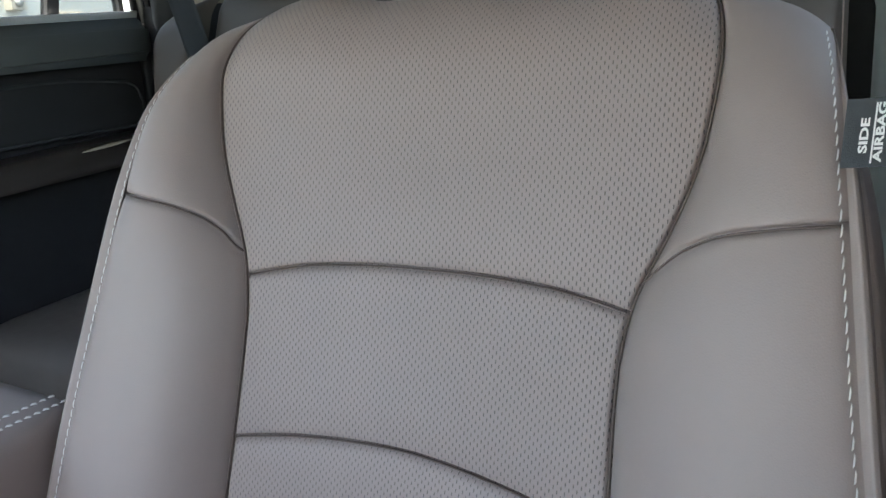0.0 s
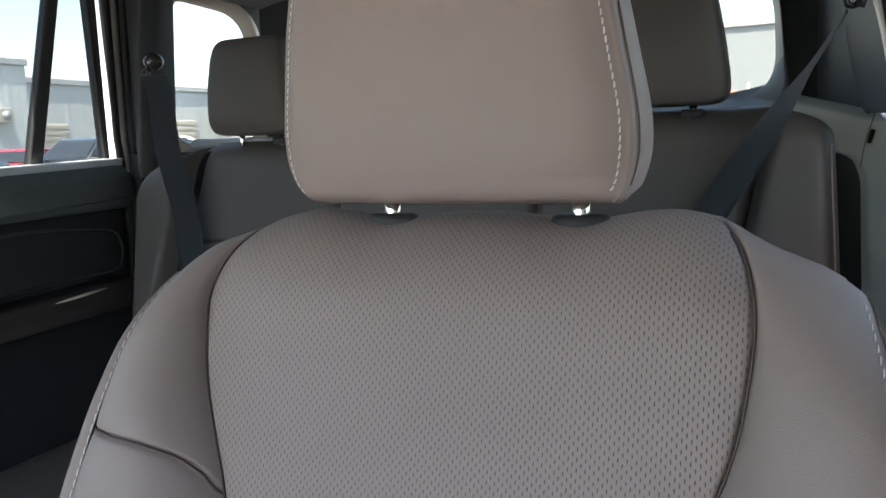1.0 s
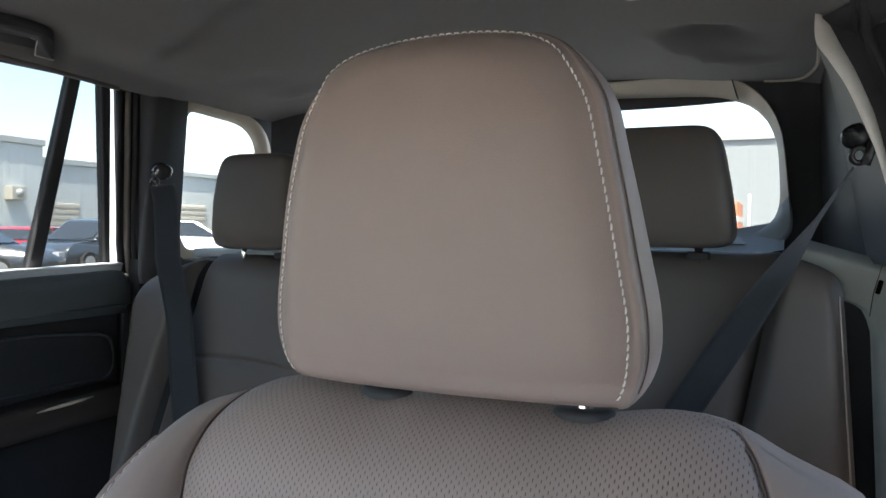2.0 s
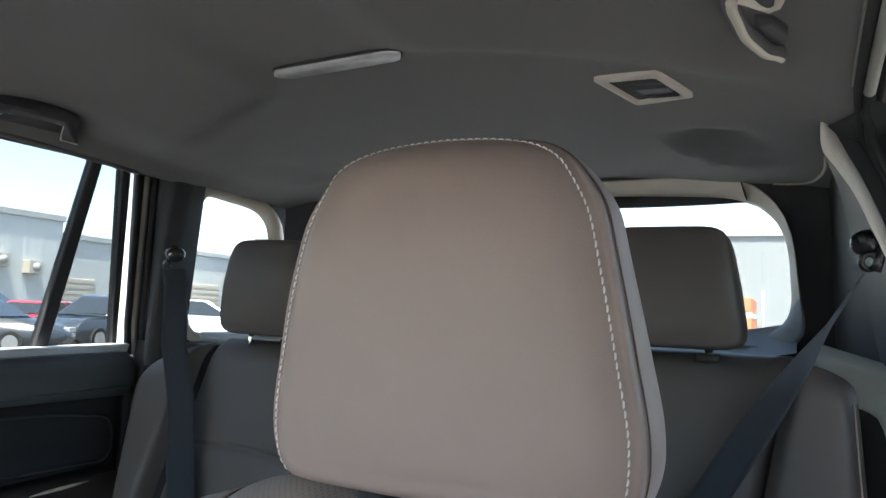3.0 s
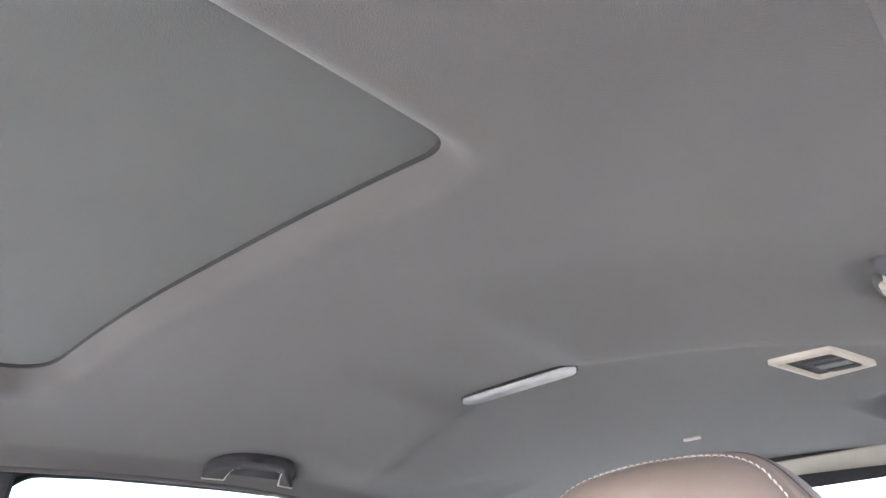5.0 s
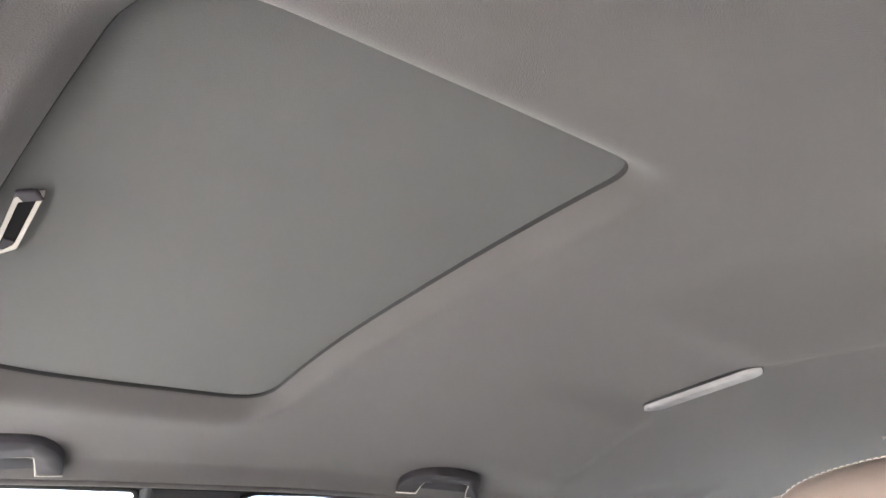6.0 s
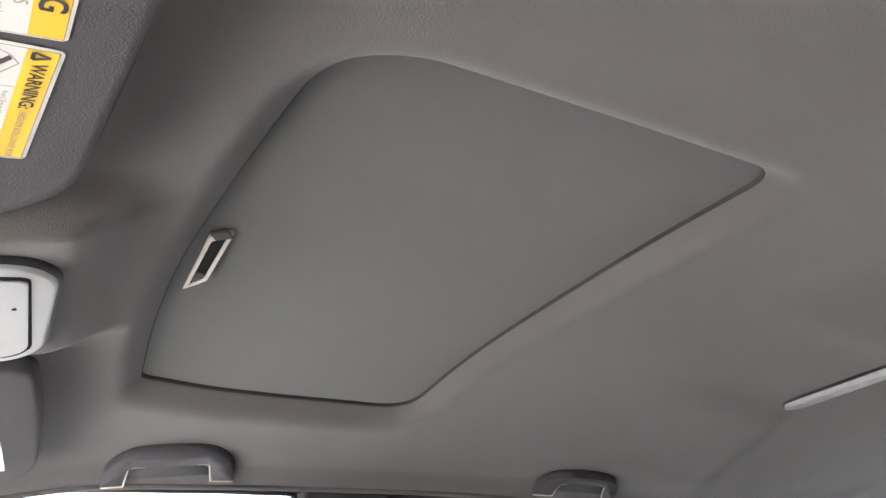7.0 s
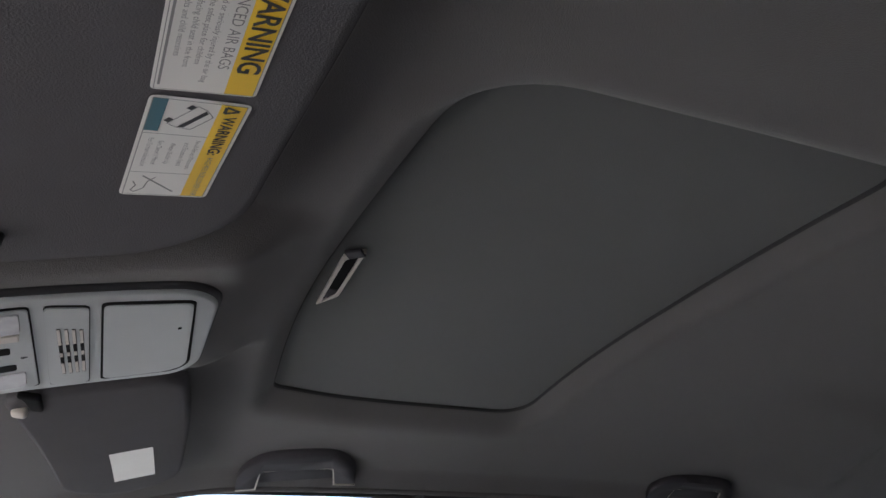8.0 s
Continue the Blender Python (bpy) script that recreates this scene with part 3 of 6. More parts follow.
rear_map = lambda a, b, t: (a, 1.965 - t - 0.03 * (a / 0.6) ** 2, b)
RW = rounded([(-0.582, 1.515), (0.582, 1.515), (0.548, 1.853), (-0.548, 1.853)], [0.06, 0.06, 0.165, 0.165], 8)
R = opening(RW, (-0.665, 0.80, 0.60, 1.90), Vector((0, 1.69)), rear_map, "wall_north", "charcoal plastic rear cabin wall round the window", "wall", M_PILLAR)
win = tagged(thing("window_3", "wide rear window with a deep warm grey surround", "window"), kind="structure")
RI = resample(rounded([(-0.562, 1.535), (0.562, 1.535), (0.546, 1.816), (-0.546, 1.816)], [0.085, 0.085, 0.135, 0.135], 8), 160)
for p in RI:
    if p.y > 1.75:
        p.y += 0.017 * max(0.0, 1 - (p.x / 0.47) ** 2)


def blend_surround(outer, inner, steps, low):
    """Surround that runs from the outer ring in to the glass ring; steps of (share, depth); its lower or its upper run."""
    bm = bmesh.new()
    vs = [[bm.verts.new(rear_map(*p.lerp(q, k), t)) for p, q in zip(outer, inner)] for k, t in steps]
    n = len(outer)
    for r0, r1 in zip(vs, vs[1:]):
        for i in range(n):
            if (outer[i].y < 1.60) == low:
                bm.faces.new((r0[i], r0[(i + 1) % n], r1[(i + 1) % n], r1[i]))
    bmesh.ops.delete(bm, geom=[v for v in bm.verts if not v.link_faces], context="VERTS")
    return bm


SURROUND = ((-0.14, -0.004), (-0.12, 0.006), (-0.03, 0.010), (0.04, 0.007), (0.4, -0.008), (0.85, -0.026), (1.0, -0.036), (1.03, -0.046))
part("window_surround", blend_surround(R, RI, SURROUND, False), M_BEIGE, win, "warm grey window surround")
part("window_surround", blend_surround(R, RI, SURROUND, True), M_SILL, win, "blue-grey lower surround")
pane = part("pane", prism([(p.x, p.y) for p in R], lambda a, b, t: (a, 2.012 + t - 0.03 * (a / 0.6) ** 2, b), 0, 0.004), M_REARGLASS, win, smooth=False)
pane.visible_shadow = False
bm = grid(lambda u, v: (-0.57 + 1.14 * u, 2.008 - 0.03 * ((-0.57 + 1.14 * u) / 0.6) ** 2, (1.806 - 0.004 * max(0.0, 1 - (1.14 * abs(u - 0.5) / 0.47) ** 6)) * (1 - v) + 1.86 * v), 20, 2)
part("frit_band", bm, M_BLACK, win, "black band along the glass top")
bm = grid(lambda u, v: (-0.60 + 1.168 * u, 1.99 - 0.10 * v, 1.545 - 0.058 * v ** 0.8 + (0.05 if u < 0.5 else 0.02) * max(0.0, abs(2 * u - 1) - 0.84) / 0.16), 24, 6)
part("window_sill", bm, M_SILL, win, "blue-grey plastic sill")
for sx in (-1, 1):
    part("joint_line", rbox(sx * 0.470, 1.955, 1.826, 0.0022, 0.045, 0.040, 0.0006, m=pose(0, 0, 0, 0, sx * -16, 0)), M_RUBBER, win, "joint in the surround")
bm = rbox(0, 1.79, 1.475, 1.25, 0.36, 0.02, 0.006)
tagged(part("rear_shelf", bm, M_SILL, smooth=False), "pale grey rear shelf behind the bench", "shelf", kind="structure")
bm = prism([(-0.86, 0.3), (0.86, 0.3), (0.86, 1.40), (-0.86, 1.40)], lambda a, b, t: (a, 2.05 + t, b), 0, 0.05)
tagged(part("wall_outer", bm, M_PAINT, smooth=False), "white painted back of the cabin", "car body", kind="structure")

# quarter window behind the passenger door
quarter_map = lambda a, b, t: (-(0.752 - 0.27 * (a - 1.69) - 0.05 * max(0.0, b - 1.62) - t), a, b)
QW = rounded([(1.690, 1.468), (1.945, 1.475), (1.912, 1.798), (1.700, 1.824)], [0.06, 0.05, 0.08, 0.05], 8)
R = opening(QW, (1.60, 2.06, 0.60, 1.88), Vector((1.83, 1.65)), quarter_map, "wall_quarter", "charcoal plastic quarter trim behind the rear door", "wall", M_PILLAR)
win = tagged(thing("window_5", "small rear quarter window with a warm grey surround", "window"), kind="structure")
surround(R, quarter_map, ((0.024, -0.001), (0.020, 0.006), (0.008, 0.008), (-0.001, 0.003), (-0.004, -0.008), (-0.006, -0.020)), win, M_BEIGE, "warm grey window surround")
pane = part("pane", prism([(p.x, p.y) for p in R], lambda a, b, t: quarter_map(a, b, -0.022 - t), 0, 0.004), M_REARGLASS, win, smooth=False)
pane.visible_shadow = False


def pillar_place(sgn, u, z, off=0.0):
    """The corner pillar's face, from the door seal (u = 0) to the rear window (u = 1), set off inboard."""
    if sgn > 0:
        plan = [(0, 0.86, 1.60, 0.50), (0.12, 0.848, 1.615, 0.50), (0.2, 0.832, 1.610, 0.50), (0.3, 0.808, 1.63, 0.48), (0.6, 0.715, 1.75, 0.22), (1, 0.622, 1.965, 0.0)]
    else:
        plan = [(0, 0.825, 1.645, 0.34), (0.3, 0.775, 1.60, 0.30), (0.6, 0.748, 1.61, 0.22), (0.85, 0.748, 1.65, 0.14), (1, 0.757, 1.695, 0.08)]
    v = (z - 1.40) / 0.47
    x = smooth_interp(u, [(p[0], p[1]) for p in plan]) - max(0, z - 1.43) * interp(u, [(p[0], p[3]) for p in plan]) - off
    y = smooth_interp(u, [(p[0], p[2]) for p in plan]) - off * 0.5
    y -= 0.05 * max(0, v - 0.6) * (1 - u) if sgn > 0 else 0.135 * max(0, v) * (1 - u) ** 2
    return (sgn * x, y, z)


def build_c_pillar(sgn):
    ob = part("c_pillar_trim", grid(lambda u, v: pillar_place(sgn, u, (1.40 if sgn < 0 else 1.492) + (0.47 if sgn < 0 else 0.378) * v), 30, 20), M_GLOSSTRIM if sgn > 0 else M_PILLAR)
    tagged(ob, "dark plastic corner pillar trim behind the rear door", "pillar trim", kind="structure")
    if sgn > 0:
        # edge of the pillar trim by the door opening, its light painted in as a pale colour
        EL = [(1.842, 0.603), (1.797, 0.605), (1.772, 0.6205), (1.733, 0.6435), (1.685, 0.664), (1.6465, 0.6795), (1.576, 0.698), (1.45, 0.722)]
        ER = [(1.842, 0.612), (1.79, 0.637), (1.762, 0.6515), (1.72, 0.6695), (1.695, 0.679), (1.65, 0.691), (1.576, 0.706), (1.45, 0.728)]

        def edge(u, v):
            z = 1.842 - 0.39 * v
            a, b = smooth_interp(z, EL[::-1]), smooth_interp(z, ER[::-1])
            return (a + (b - a) * u, 1.494 - 0.004 * math.sin(math.pi * u) + 0.012 * u, z)
        bm = grid(edge, 6, 40)
        tagged(part("trim", bm, M_EDGE, smooth=False), "edge of the corner pillar trim, paled to paint the light on it", "trim", kind="structure")
        # the pillar face behind that edge
        def flank(u, v):
            z = 1.842 - 0.35 * v
            a, b = Vector((smooth_interp(z, EL[::-1]), 1.4965, z)), Vector(pillar_place(1, 0.62, z, 0.002))
            return a.lerp(b, u)
        tagged(part("trim", grid(flank, 8, 30), M_GLOSSTRIM), "smooth charcoal face of the corner pillar", "pillar trim", kind="structure")
        # dark trim between that edge and the door opening
        bm = grid(lambda u, v: (smooth_interp(1.838 - 0.39 * v, ER[::-1]) + 0.10 * u, 1.502 - 0.010 * math.sin(math.pi * u) + 0.03 * u, 1.838 - 0.39 * v), 8, 30)
        tagged(part("trim", bm, M_PILLAR), "charcoal trim along the rear edge of the door opening", "trim", kind="structure")
        bm = grid(lambda u, v: (0.606 + 0.030 * (1 - v) ** 0.8 + 0.06 * u, 1.418 + 0.088 * v - 0.11 * min(1.0, 3 * u) * (1 - v), roof_z(0.606 + 0.030 * (1 - v) ** 0.8 + 0.06 * u, 1.418 + 0.088 * v) - 0.003 - 0.006 * math.sin(math.pi * u)), 12, 12)
        tagged(part("trim", bm, M_PILLAR), "charcoal trim at the upper corner of the door opening", "trim", kind="structure")
        bead = [(x, y, roof_z(x, y) - 0.001) for x, y in rounded([(0.34, 1.93), (0.585, 1.93), (0.614, 1.80), (0.611, 1.50)], [0.0, 0.06, 0.06, 0.0], 10)]
        bead = [p for p in bead if p[0] > 0.5]
        tagged(part("trim", sweep(bead, oval(0.003, 0.003, 8), up=(0, 0, 1)), M_BEIGE), "pale rolled edge of the headliner", "trim", kind="structure")
    # lower moulding beside the seat
    if sgn < 0:
        ring = rounded([(0.62, 1.68), (0.70, 1.64), (0.78, 1.61), (0.855, 1.62), (0.855, 2.0), (0.57, 2.0)], 0.02, 4)
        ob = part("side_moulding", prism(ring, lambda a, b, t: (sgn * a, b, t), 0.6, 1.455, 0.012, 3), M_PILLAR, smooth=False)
        tagged(ob, "plastic side moulding beside the rear seat", "trim", kind="structure")
        return
    ARCH = [(0.6, 0.735), (1.17, 0.708), (1.276, 0.702), (1.384, 0.696), (1.405, 0.690), (1.4185, 0.6835), (1.427, 0.672), (1.432, 0.655), (1.438, 0.615), (1.442, 0.590)]

    def panel(u, v):
        z = 0.6 + 0.80 * v / 0.6 if v < 0.6 else 1.40 + 0.13 * (v - 0.6) / 0.4
        a = interp(z, ARCH)
        x = a + (0.86 - a) * u ** 1.5
        zt = 1.529 - 0.28 * max(0.0, x - 0.60)
        y = 1.70 - 0.4 * (x - 0.665) + 0.07 * sstep(zt - 0.020, zt + 0.012, z)
        return (x, y + 0.012 * math.exp(-((x - a) / 0.006) ** 2), min(z, zt))
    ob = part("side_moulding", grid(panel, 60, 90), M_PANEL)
    tagged(ob, "blue-grey plastic side moulding with a shelf beside the rear seat, paled for window light", "trim", kind="structure")
    part("gap_filler", prism([(0.56, 1.74), (0.80, 1.70), (0.80, 1.95), (0.56, 1.95)], lambda a, b, t: (a, b, t), 0.6, 1.435), M_BLACK, ob, "dark gap beside the seat", smooth=False)
    J = [(x, 1.70 - 0.4 * (x - 0.665) - 0.0003, z) for x, z in rounded_line([(0.711, 1.500), (0.706, 1.480), (0.698, 1.445), (0.694, 1.410)])]
    part("joint_line", sweep(J, oval(0.0007, 0.0007, 6), up=(0, 1, 0)), M_SEAL, ob, "fine joint between two mouldings")
    part("slot", rbox(0.7055, 1.683, 1.4565, 0.007, 0.004, 0.022, 0.002, m=pose(0, 0, 0, 0, 14, -20)), M_JOINT, ob, "small dark slot")


build_c_pillar(-1)
build_c_pillar(1)

# floor, firewall, dash top and windscreen, closing the cabin
tagged(part("floor", rbox(0, 0.5, 0.43, 1.72, 2.6, 0.04, 0.0), M_CARPET, smooth=False), "dark carpeted cabin floor", "floor", kind="structure")
# the dash doubles as a reflector for the headliner, hence its pale colour
bm = sweep([(-0.80, 0, 0), (0.80, 0, 0)], [(0.95, 0.45), (0.95, 1.22), (0.80, 1.27), (0.45, 1.24), (0.36, 1.12), (0.42, 0.95), (0.70, 0.60)], up=(0, 0, 1))
tagged(part("dashboard", bm, M_DASH), "unseen dashboard top under the windscreen, paled to bounce light to the ceiling", "dashboard", kind="structure")
win = tagged(thing("window_4", "raked windscreen glass", "window"), kind="structure")
bm = grid(lambda u, v: ((-0.78 + 1.56 * u) * (1 - 0.12 * v), -0.98 + 0.88 * v - 0.08 * math.sin(math.pi * u), 1.22 + 0.51 * v), 12, 6)
pane = part("pane", bm, M_GLASS, win)
pane.visible_shadow = False

# unseen bonnet, added so that sunlight bounces up through the windscreen
bm = grid(lambda u, v: (-0.82 + 1.64 * u, -1.02 - 1.15 * v, 1.17 - 0.12 * v - 0.10 * abs(2 * u - 1) ** 4 + 0.03 * math.sin(math.pi * u)), 16, 12)
tagged(part("bonnet", bm, M_PAINT), "unseen white painted bonnet ahead of the windscreen, added to bounce sunlight inside", "car body", kind="structure")


# unseen cargo bed behind the cabin, added to shape light on the ceiling
def build_bed():
    bed = tagged(thing("truck_bed", "unseen white cargo bed behind the cabin, added to shape light on the ceiling", "truck bed"), kind="structure")
    # liner kept pale so that it bounces light through the rear window
    part("bed_liner", rbox(0, 2.88, 0.84, 1.50, 1.48, 0.04, 0.01), M_GREY, bed, "grey bed liner, paled to bounce light to the ceiling", smooth=False)
    for sx in (-0.80, 0.80):
        part("bed_side", rbox(sx, 2.88, 1.03, 0.12, 1.52, 0.72, 0.03), M_PAINT, bed, smooth=False)
        part("liner_side", rbox(sx * 0.918, 2.88, 1.10, 0.012, 1.46, 0.50, 0.004), M_BLACK, bed, "black liner side", smooth=False)
    part("tailgate", rbox(0, 3.68, 1.05, 1.62, 0.07, 0.66, 0.02), M_PAINT, bed, smooth=False)
    part("tailgate_liner", rbox(0, 3.637, 1.10, 1.46, 0.012, 0.50, 0.004), M_BLACK, bed, "black tailgate liner", smooth=False)


build_bed()


# ---------- driver's seat ----------
CX = 0.396
B_TAB = [(0.80, 0.165), (0.95, 0.156), (1.04, 0.151), (1.12, 0.147), (1.18, 0.146), (1.215, 0.150), (1.235, 0.156), (1.265, 0.169), (1.30, 0.181), (1.335, 0.187), (1.36, 0.186), (1.38, 0.182), (1.397, 0.177), (1.41, 0.169), (1.422, 0.156)]
W_TAB = [(0.80, 0.295), (1.0, 0.288), (1.1, 0.279), (1.2, 0.264), (1.30, 0.250), (1.36, 0.241), (1.385, 0.234), (1.42, 0.22)]
T_TAB = [(0.0, 1.4195), (0.10, 1.4215), (0.14, 1.422), (0.165, 1.416), (0.185, 1.406), (0.21, 1.392), (0.235, 1.378), (0.26, 1.355), (0.30, 1.33)]
BH_TAB = [(0.8, 0.066), (1.0, 0.064), (1.15, 0.057), (1.28, 0.047), (1.34, 0.034), (1.38, 0.018), (1.42, 0.004)]
BS_TAB = {1: [(0.14, 1.222), (0.155, 1.238), (0.165, 1.250), (0.178, 1.263), (0.198, 1.276), (0.226, 1.284), (0.25, 1.287), (0.30, 1.288)],
          -1: [(0.15, 1.217), (0.166, 1.233), (0.175, 1.246), (0.19, 1.2605), (0.21, 1.271), (0.235, 1.276), (0.26, 1.277), (0.30, 1.277)]}
ROUND = 0.055


def seam_s(z, s):
    """How far the bolster seam lies from the middle, on the side of s."""
    b = smooth_interp(z, B_TAB)
    return b - 0.003 + 0.006 * sstep(1.33, 1.385, z) if s > 0 else b + 0.008 + 0.004 * sstep(1.25, 1.34, z) + 0.010 * sstep(1.33, 1.40, z)


def edge_s(z, s):
    return smooth_interp(z, W_TAB) + (0.007 if s > 0 else 0.001)


def bolster_seam(s, sgn):
    return smooth_interp(s, BS_TAB[sgn])


def top_of(s):
    z = smooth_interp(abs(s), T_TAB) + 0.002 + 0.006 * sstep(0.15, 0.2, -s) + 0.006 * sstep(0.19, 0.225, -s) + 0.005 * sstep(0.185, 0.225, s)
    for c in (-0.073, 0.073):
        z -= 0.0065 * math.exp(-(((s - c) / 0.032) ** 2))
    return z


def back_y(z):
    return 0.717 + 0.33 * (z - 1.22)


def seat_front(s, z):
    """The front face of the seatback at s metres from its middle."""
    y = back_y(z)
    b, w = seam_s(z, s), edge_s(z, s)
    a = (abs(s) - b) / (w - b)
    if a > 0:
        y -= smooth_interp(z, BH_TAB) * smooth_interp(min(a, 1.3), [(0, 0.0), (0.12, 0.42), (0.3, 0.78), (0.55, 0.99), (0.8, 1.02), (1.0, 0.92), (1.3, 0.5)])
    else:
        y += 0.006 * (1 - (s / b) ** 2)
    d = top_of(s) - z
    if d < ROUND:
        k = max(0.0, 1 - d / ROUND)
        y += ROUND * (1 - math.sqrt(max(0.0, 1 - k * k)))
    return y


def groove(d):
    return 0.0062 * math.exp(-((d / 0.0016) ** 2)) + 0.0032 * math.exp(-d / 0.010)


def cross1(s):
    return 1.2275 - 0.55 * s * s - 0.06 * max(0.0, abs(s) - 0.1) + 0.03 * max(0.0, s)


def cross2(s):
    return 1.103 - 0.65 * s * s - 0.045 * max(0.0, s)


def cross3(s):
    return 0.965 - 0.65 * s * s


def to_top(zlo, ztop, v):
    q = 0.75
    zr = ztop - ROUND
    if v < q:
        w = v / q
        return zlo + (zr - zlo) * w ** 1.9
    return zr + ROUND * math.sin((v - q) / (1 - q) * math.pi / 2)


seat = thing("driver_seat", "taupe leather driver's seat with perforated centre and pale stitching", "car seat", at=(CX, 0.55, 0.45))


def seat_part(name, bm, mat, parent=seat, label=""):
    ob = part(name, bm, mat, parent, label)
    if parent is seat:
        ob.matrix_parent_inverse = Matrix.Translation(seat.location).inverted()
    return ob


def top_s(a):
    """Where the line at share a of the panel's half width meets the top edge."""
    s = a * 0.16
    for _ in range(40):
        s = 0.6 * s + 0.4 * a * seam_s(top_of(s), a)
    return s


def bolster_top(a, sgn):
    s = 0.168 + 0.068 * a
    for _ in range(40):
        z = top_of(sgn * s)
        b, w = seam_s(z, sgn), edge_s(z, sgn)
        s = 0.5 * s + 0.5 * (b + (w - b) * (0.5 - 0.5 * math.cos(math.pi * a)))
    return top_of(sgn * s)


def centre_panel(name, low, high, nv, topped=False):
    def f(u, v):
        a = 2 * u - 1
        a = math.copysign(1 - (1 - abs(a)) ** 1.6, a)
        s0 = a * seam_s(1.22, a)
        zl = low(s0)
        z = to_top(zl, top_of(top_s(a)), v) if topped else zl + (high(s0) - zl) * (0.5 - 0.5 * math.cos(math.pi * v))
        b = seam_s(z, a)
        s = a * b
        d = min(b - abs(s), z - low(s) if low else 9, 9 if topped else high(s) - z)
        y = seat_front(s, min(z, top_of(s))) + groove(max(0, d))
        return (CX + s, y, min(z, top_of(s)))

    def uvf(u, v):
        p = f(u, v)
        return (p[0] - CX + 1.0, (p[2] * 1.053 + max(0.0, p[1] - back_y(p[2])) * 0.6))
    return seat_part(name, grid(f, 72, nv, uvf), M_PERF, label="perforated taupe leather panel")


centre_panel("centre_panel", cross1, None, 56, True)
centre_panel("centre_panel", cross2, cross1, 40)
centre_panel("centre_panel", cross3, cross2, 30)
centre_panel("centre_panel", lambda s: 0.82, cross3, 20)


def bolster(sgn, upper):
    def f(u, v):
        a = u
        s0 = 0.168 + 0.068 * a
        if upper:
            zl = bolster_seam(s0, sgn)
            z = to_top(zl, bolster_top(a, sgn), v)
        else:
            zl = 0.82
            z = zl + (bolster_seam(s0, sgn) - zl) * (1 - (1 - v) ** 1.5)
        b, w = seam_s(z, sgn), edge_s(z, sgn)
        s = b + (w - b) * (0.5 - 0.5 * math.cos(math.pi * a)) if a < 1 else w
        zz = min(z, top_of(sgn * s))
        d = min(s - b, abs(z - bolster_seam(s, sgn)))
        edge = w - s
        y = seat_front(sgn * s, zz) + groove(max(0, d)) + 0.0022 * math.exp(-((edge / 0.004) ** 2))
        return (CX + sgn * s, y, zz)
    return seat_part("side_bolster", grid(f, 30, 44 if upper else 50), M_LEATHER, label="smooth taupe leather bolster")


for sgn in (-1, 1):
    bolster(sgn, True)
    bolster(sgn, False)


def side_panel(sgn):
    """The flank, from the stitched edge round to the back shell."""
    sec = [(0.0, 0.0), (0.006, -0.0015), (0.010, 0.0005), (0.012, 0.006), (0.011, 0.009), (0.016, 0.013), (0.022, 0.03), (0.024, 0.06), (0.020, 0.10), (0.008, 0.13), (-0.02, 0.145)]

    def f(u, v):
        i = u * (len(sec) - 1)
        k = min(int(i), len(sec) - 2)
        o, dy = (sec[k][0] + (sec[k + 1][0] - sec[k][0]) * (i - k), sec[k][1] + (sec[k + 1][1] - sec[k][1]) * (i - k))
        z = 0.82 + (1.3795 - 0.82) * v
        w = edge_s(z, sgn)
        d = top_of(sgn * w) - z
        sink = 0.0
        if d < 0.13:
            q = 1 - max(0, d) / 0.13
            sink = q * q
        y0 = seat_front(sgn * w, min(z, top_of(sgn * w) - 0.0001))
        yb = back_y(z) + 0.142
        q = dy / 0.145
        return (CX + sgn * (w + (0.72 if sgn > 0 else 1.0) * o * (1 - 0.93 * sink) - 0.03 * sink ** 3 * math.sin(math.pi * min(1, max(0, q)) * 0.9)), y0 + (yb - y0) * q + 0.0022 * max(0, 1 - u * 8), z - 0.030 * sink * q)
    return seat_part("side_panel", grid(f, 40, 60), M_LEATHER, label="taupe leather flank with a piped edge")


def edge_line(sgn, n=90, z0=0.84, z1=1.378, off=0.0):
    out = []
    for i in range(n):
        z = z0 + (z1 - z0) * i / (n - 1)
        w = edge_s(z, sgn) - off
        out.append((CX + sgn * w, seat_front(sgn * w, z) - 0.0002, z))
    return out


for sgn in (-1, 1):
    side_panel(sgn)
    bm = stitches(edge_line(sgn, off=0.0035), lambda p: (sgn * 0.35, -1, 0.25), length=0.0068, pitch=0.0079, width=0.00052, slant=0.16 * sgn)
    seat_part("stitching", bm, M_THREAD, label="pale slanted stitching")


def seam_run(points, name="seam"):
    """The dark stitched crease that lies in a seam."""
    P = [(CX + s, seat_front(s, min(z, top_of(s))) + 0.0040, min(z, top_of(s))) for s, z in points]
    return seat_part(name, sweep(P, oval(0.00065, 0.0012, 6), up=(0, 1, 0)), M_SEAM, label="dark stitched seam")


for sgn in (-1, 1):
    zs = [0.84 + 0.572 * i / 90 for i in range(91)]
    seam_run([(sgn * seam_s(z, sgn), z) for z in zs])
    run = []
    for i in range(41):
        s = 0.135 + 0.155 * i / 40
        z = bolster_seam(s, sgn)
        if seam_s(z, sgn) <= s <= edge_s(z, sgn):
            run.append((sgn * s, z))
    seam_run(run)
for fun in (cross1, cross2, cross3):
    run = []
    for i in range(-40, 41):
        s = 0.17 * i / 40
        if abs(s) <= seam_s(fun(s), s):
            run.append((s, fun(s)))
    seam_run(run)


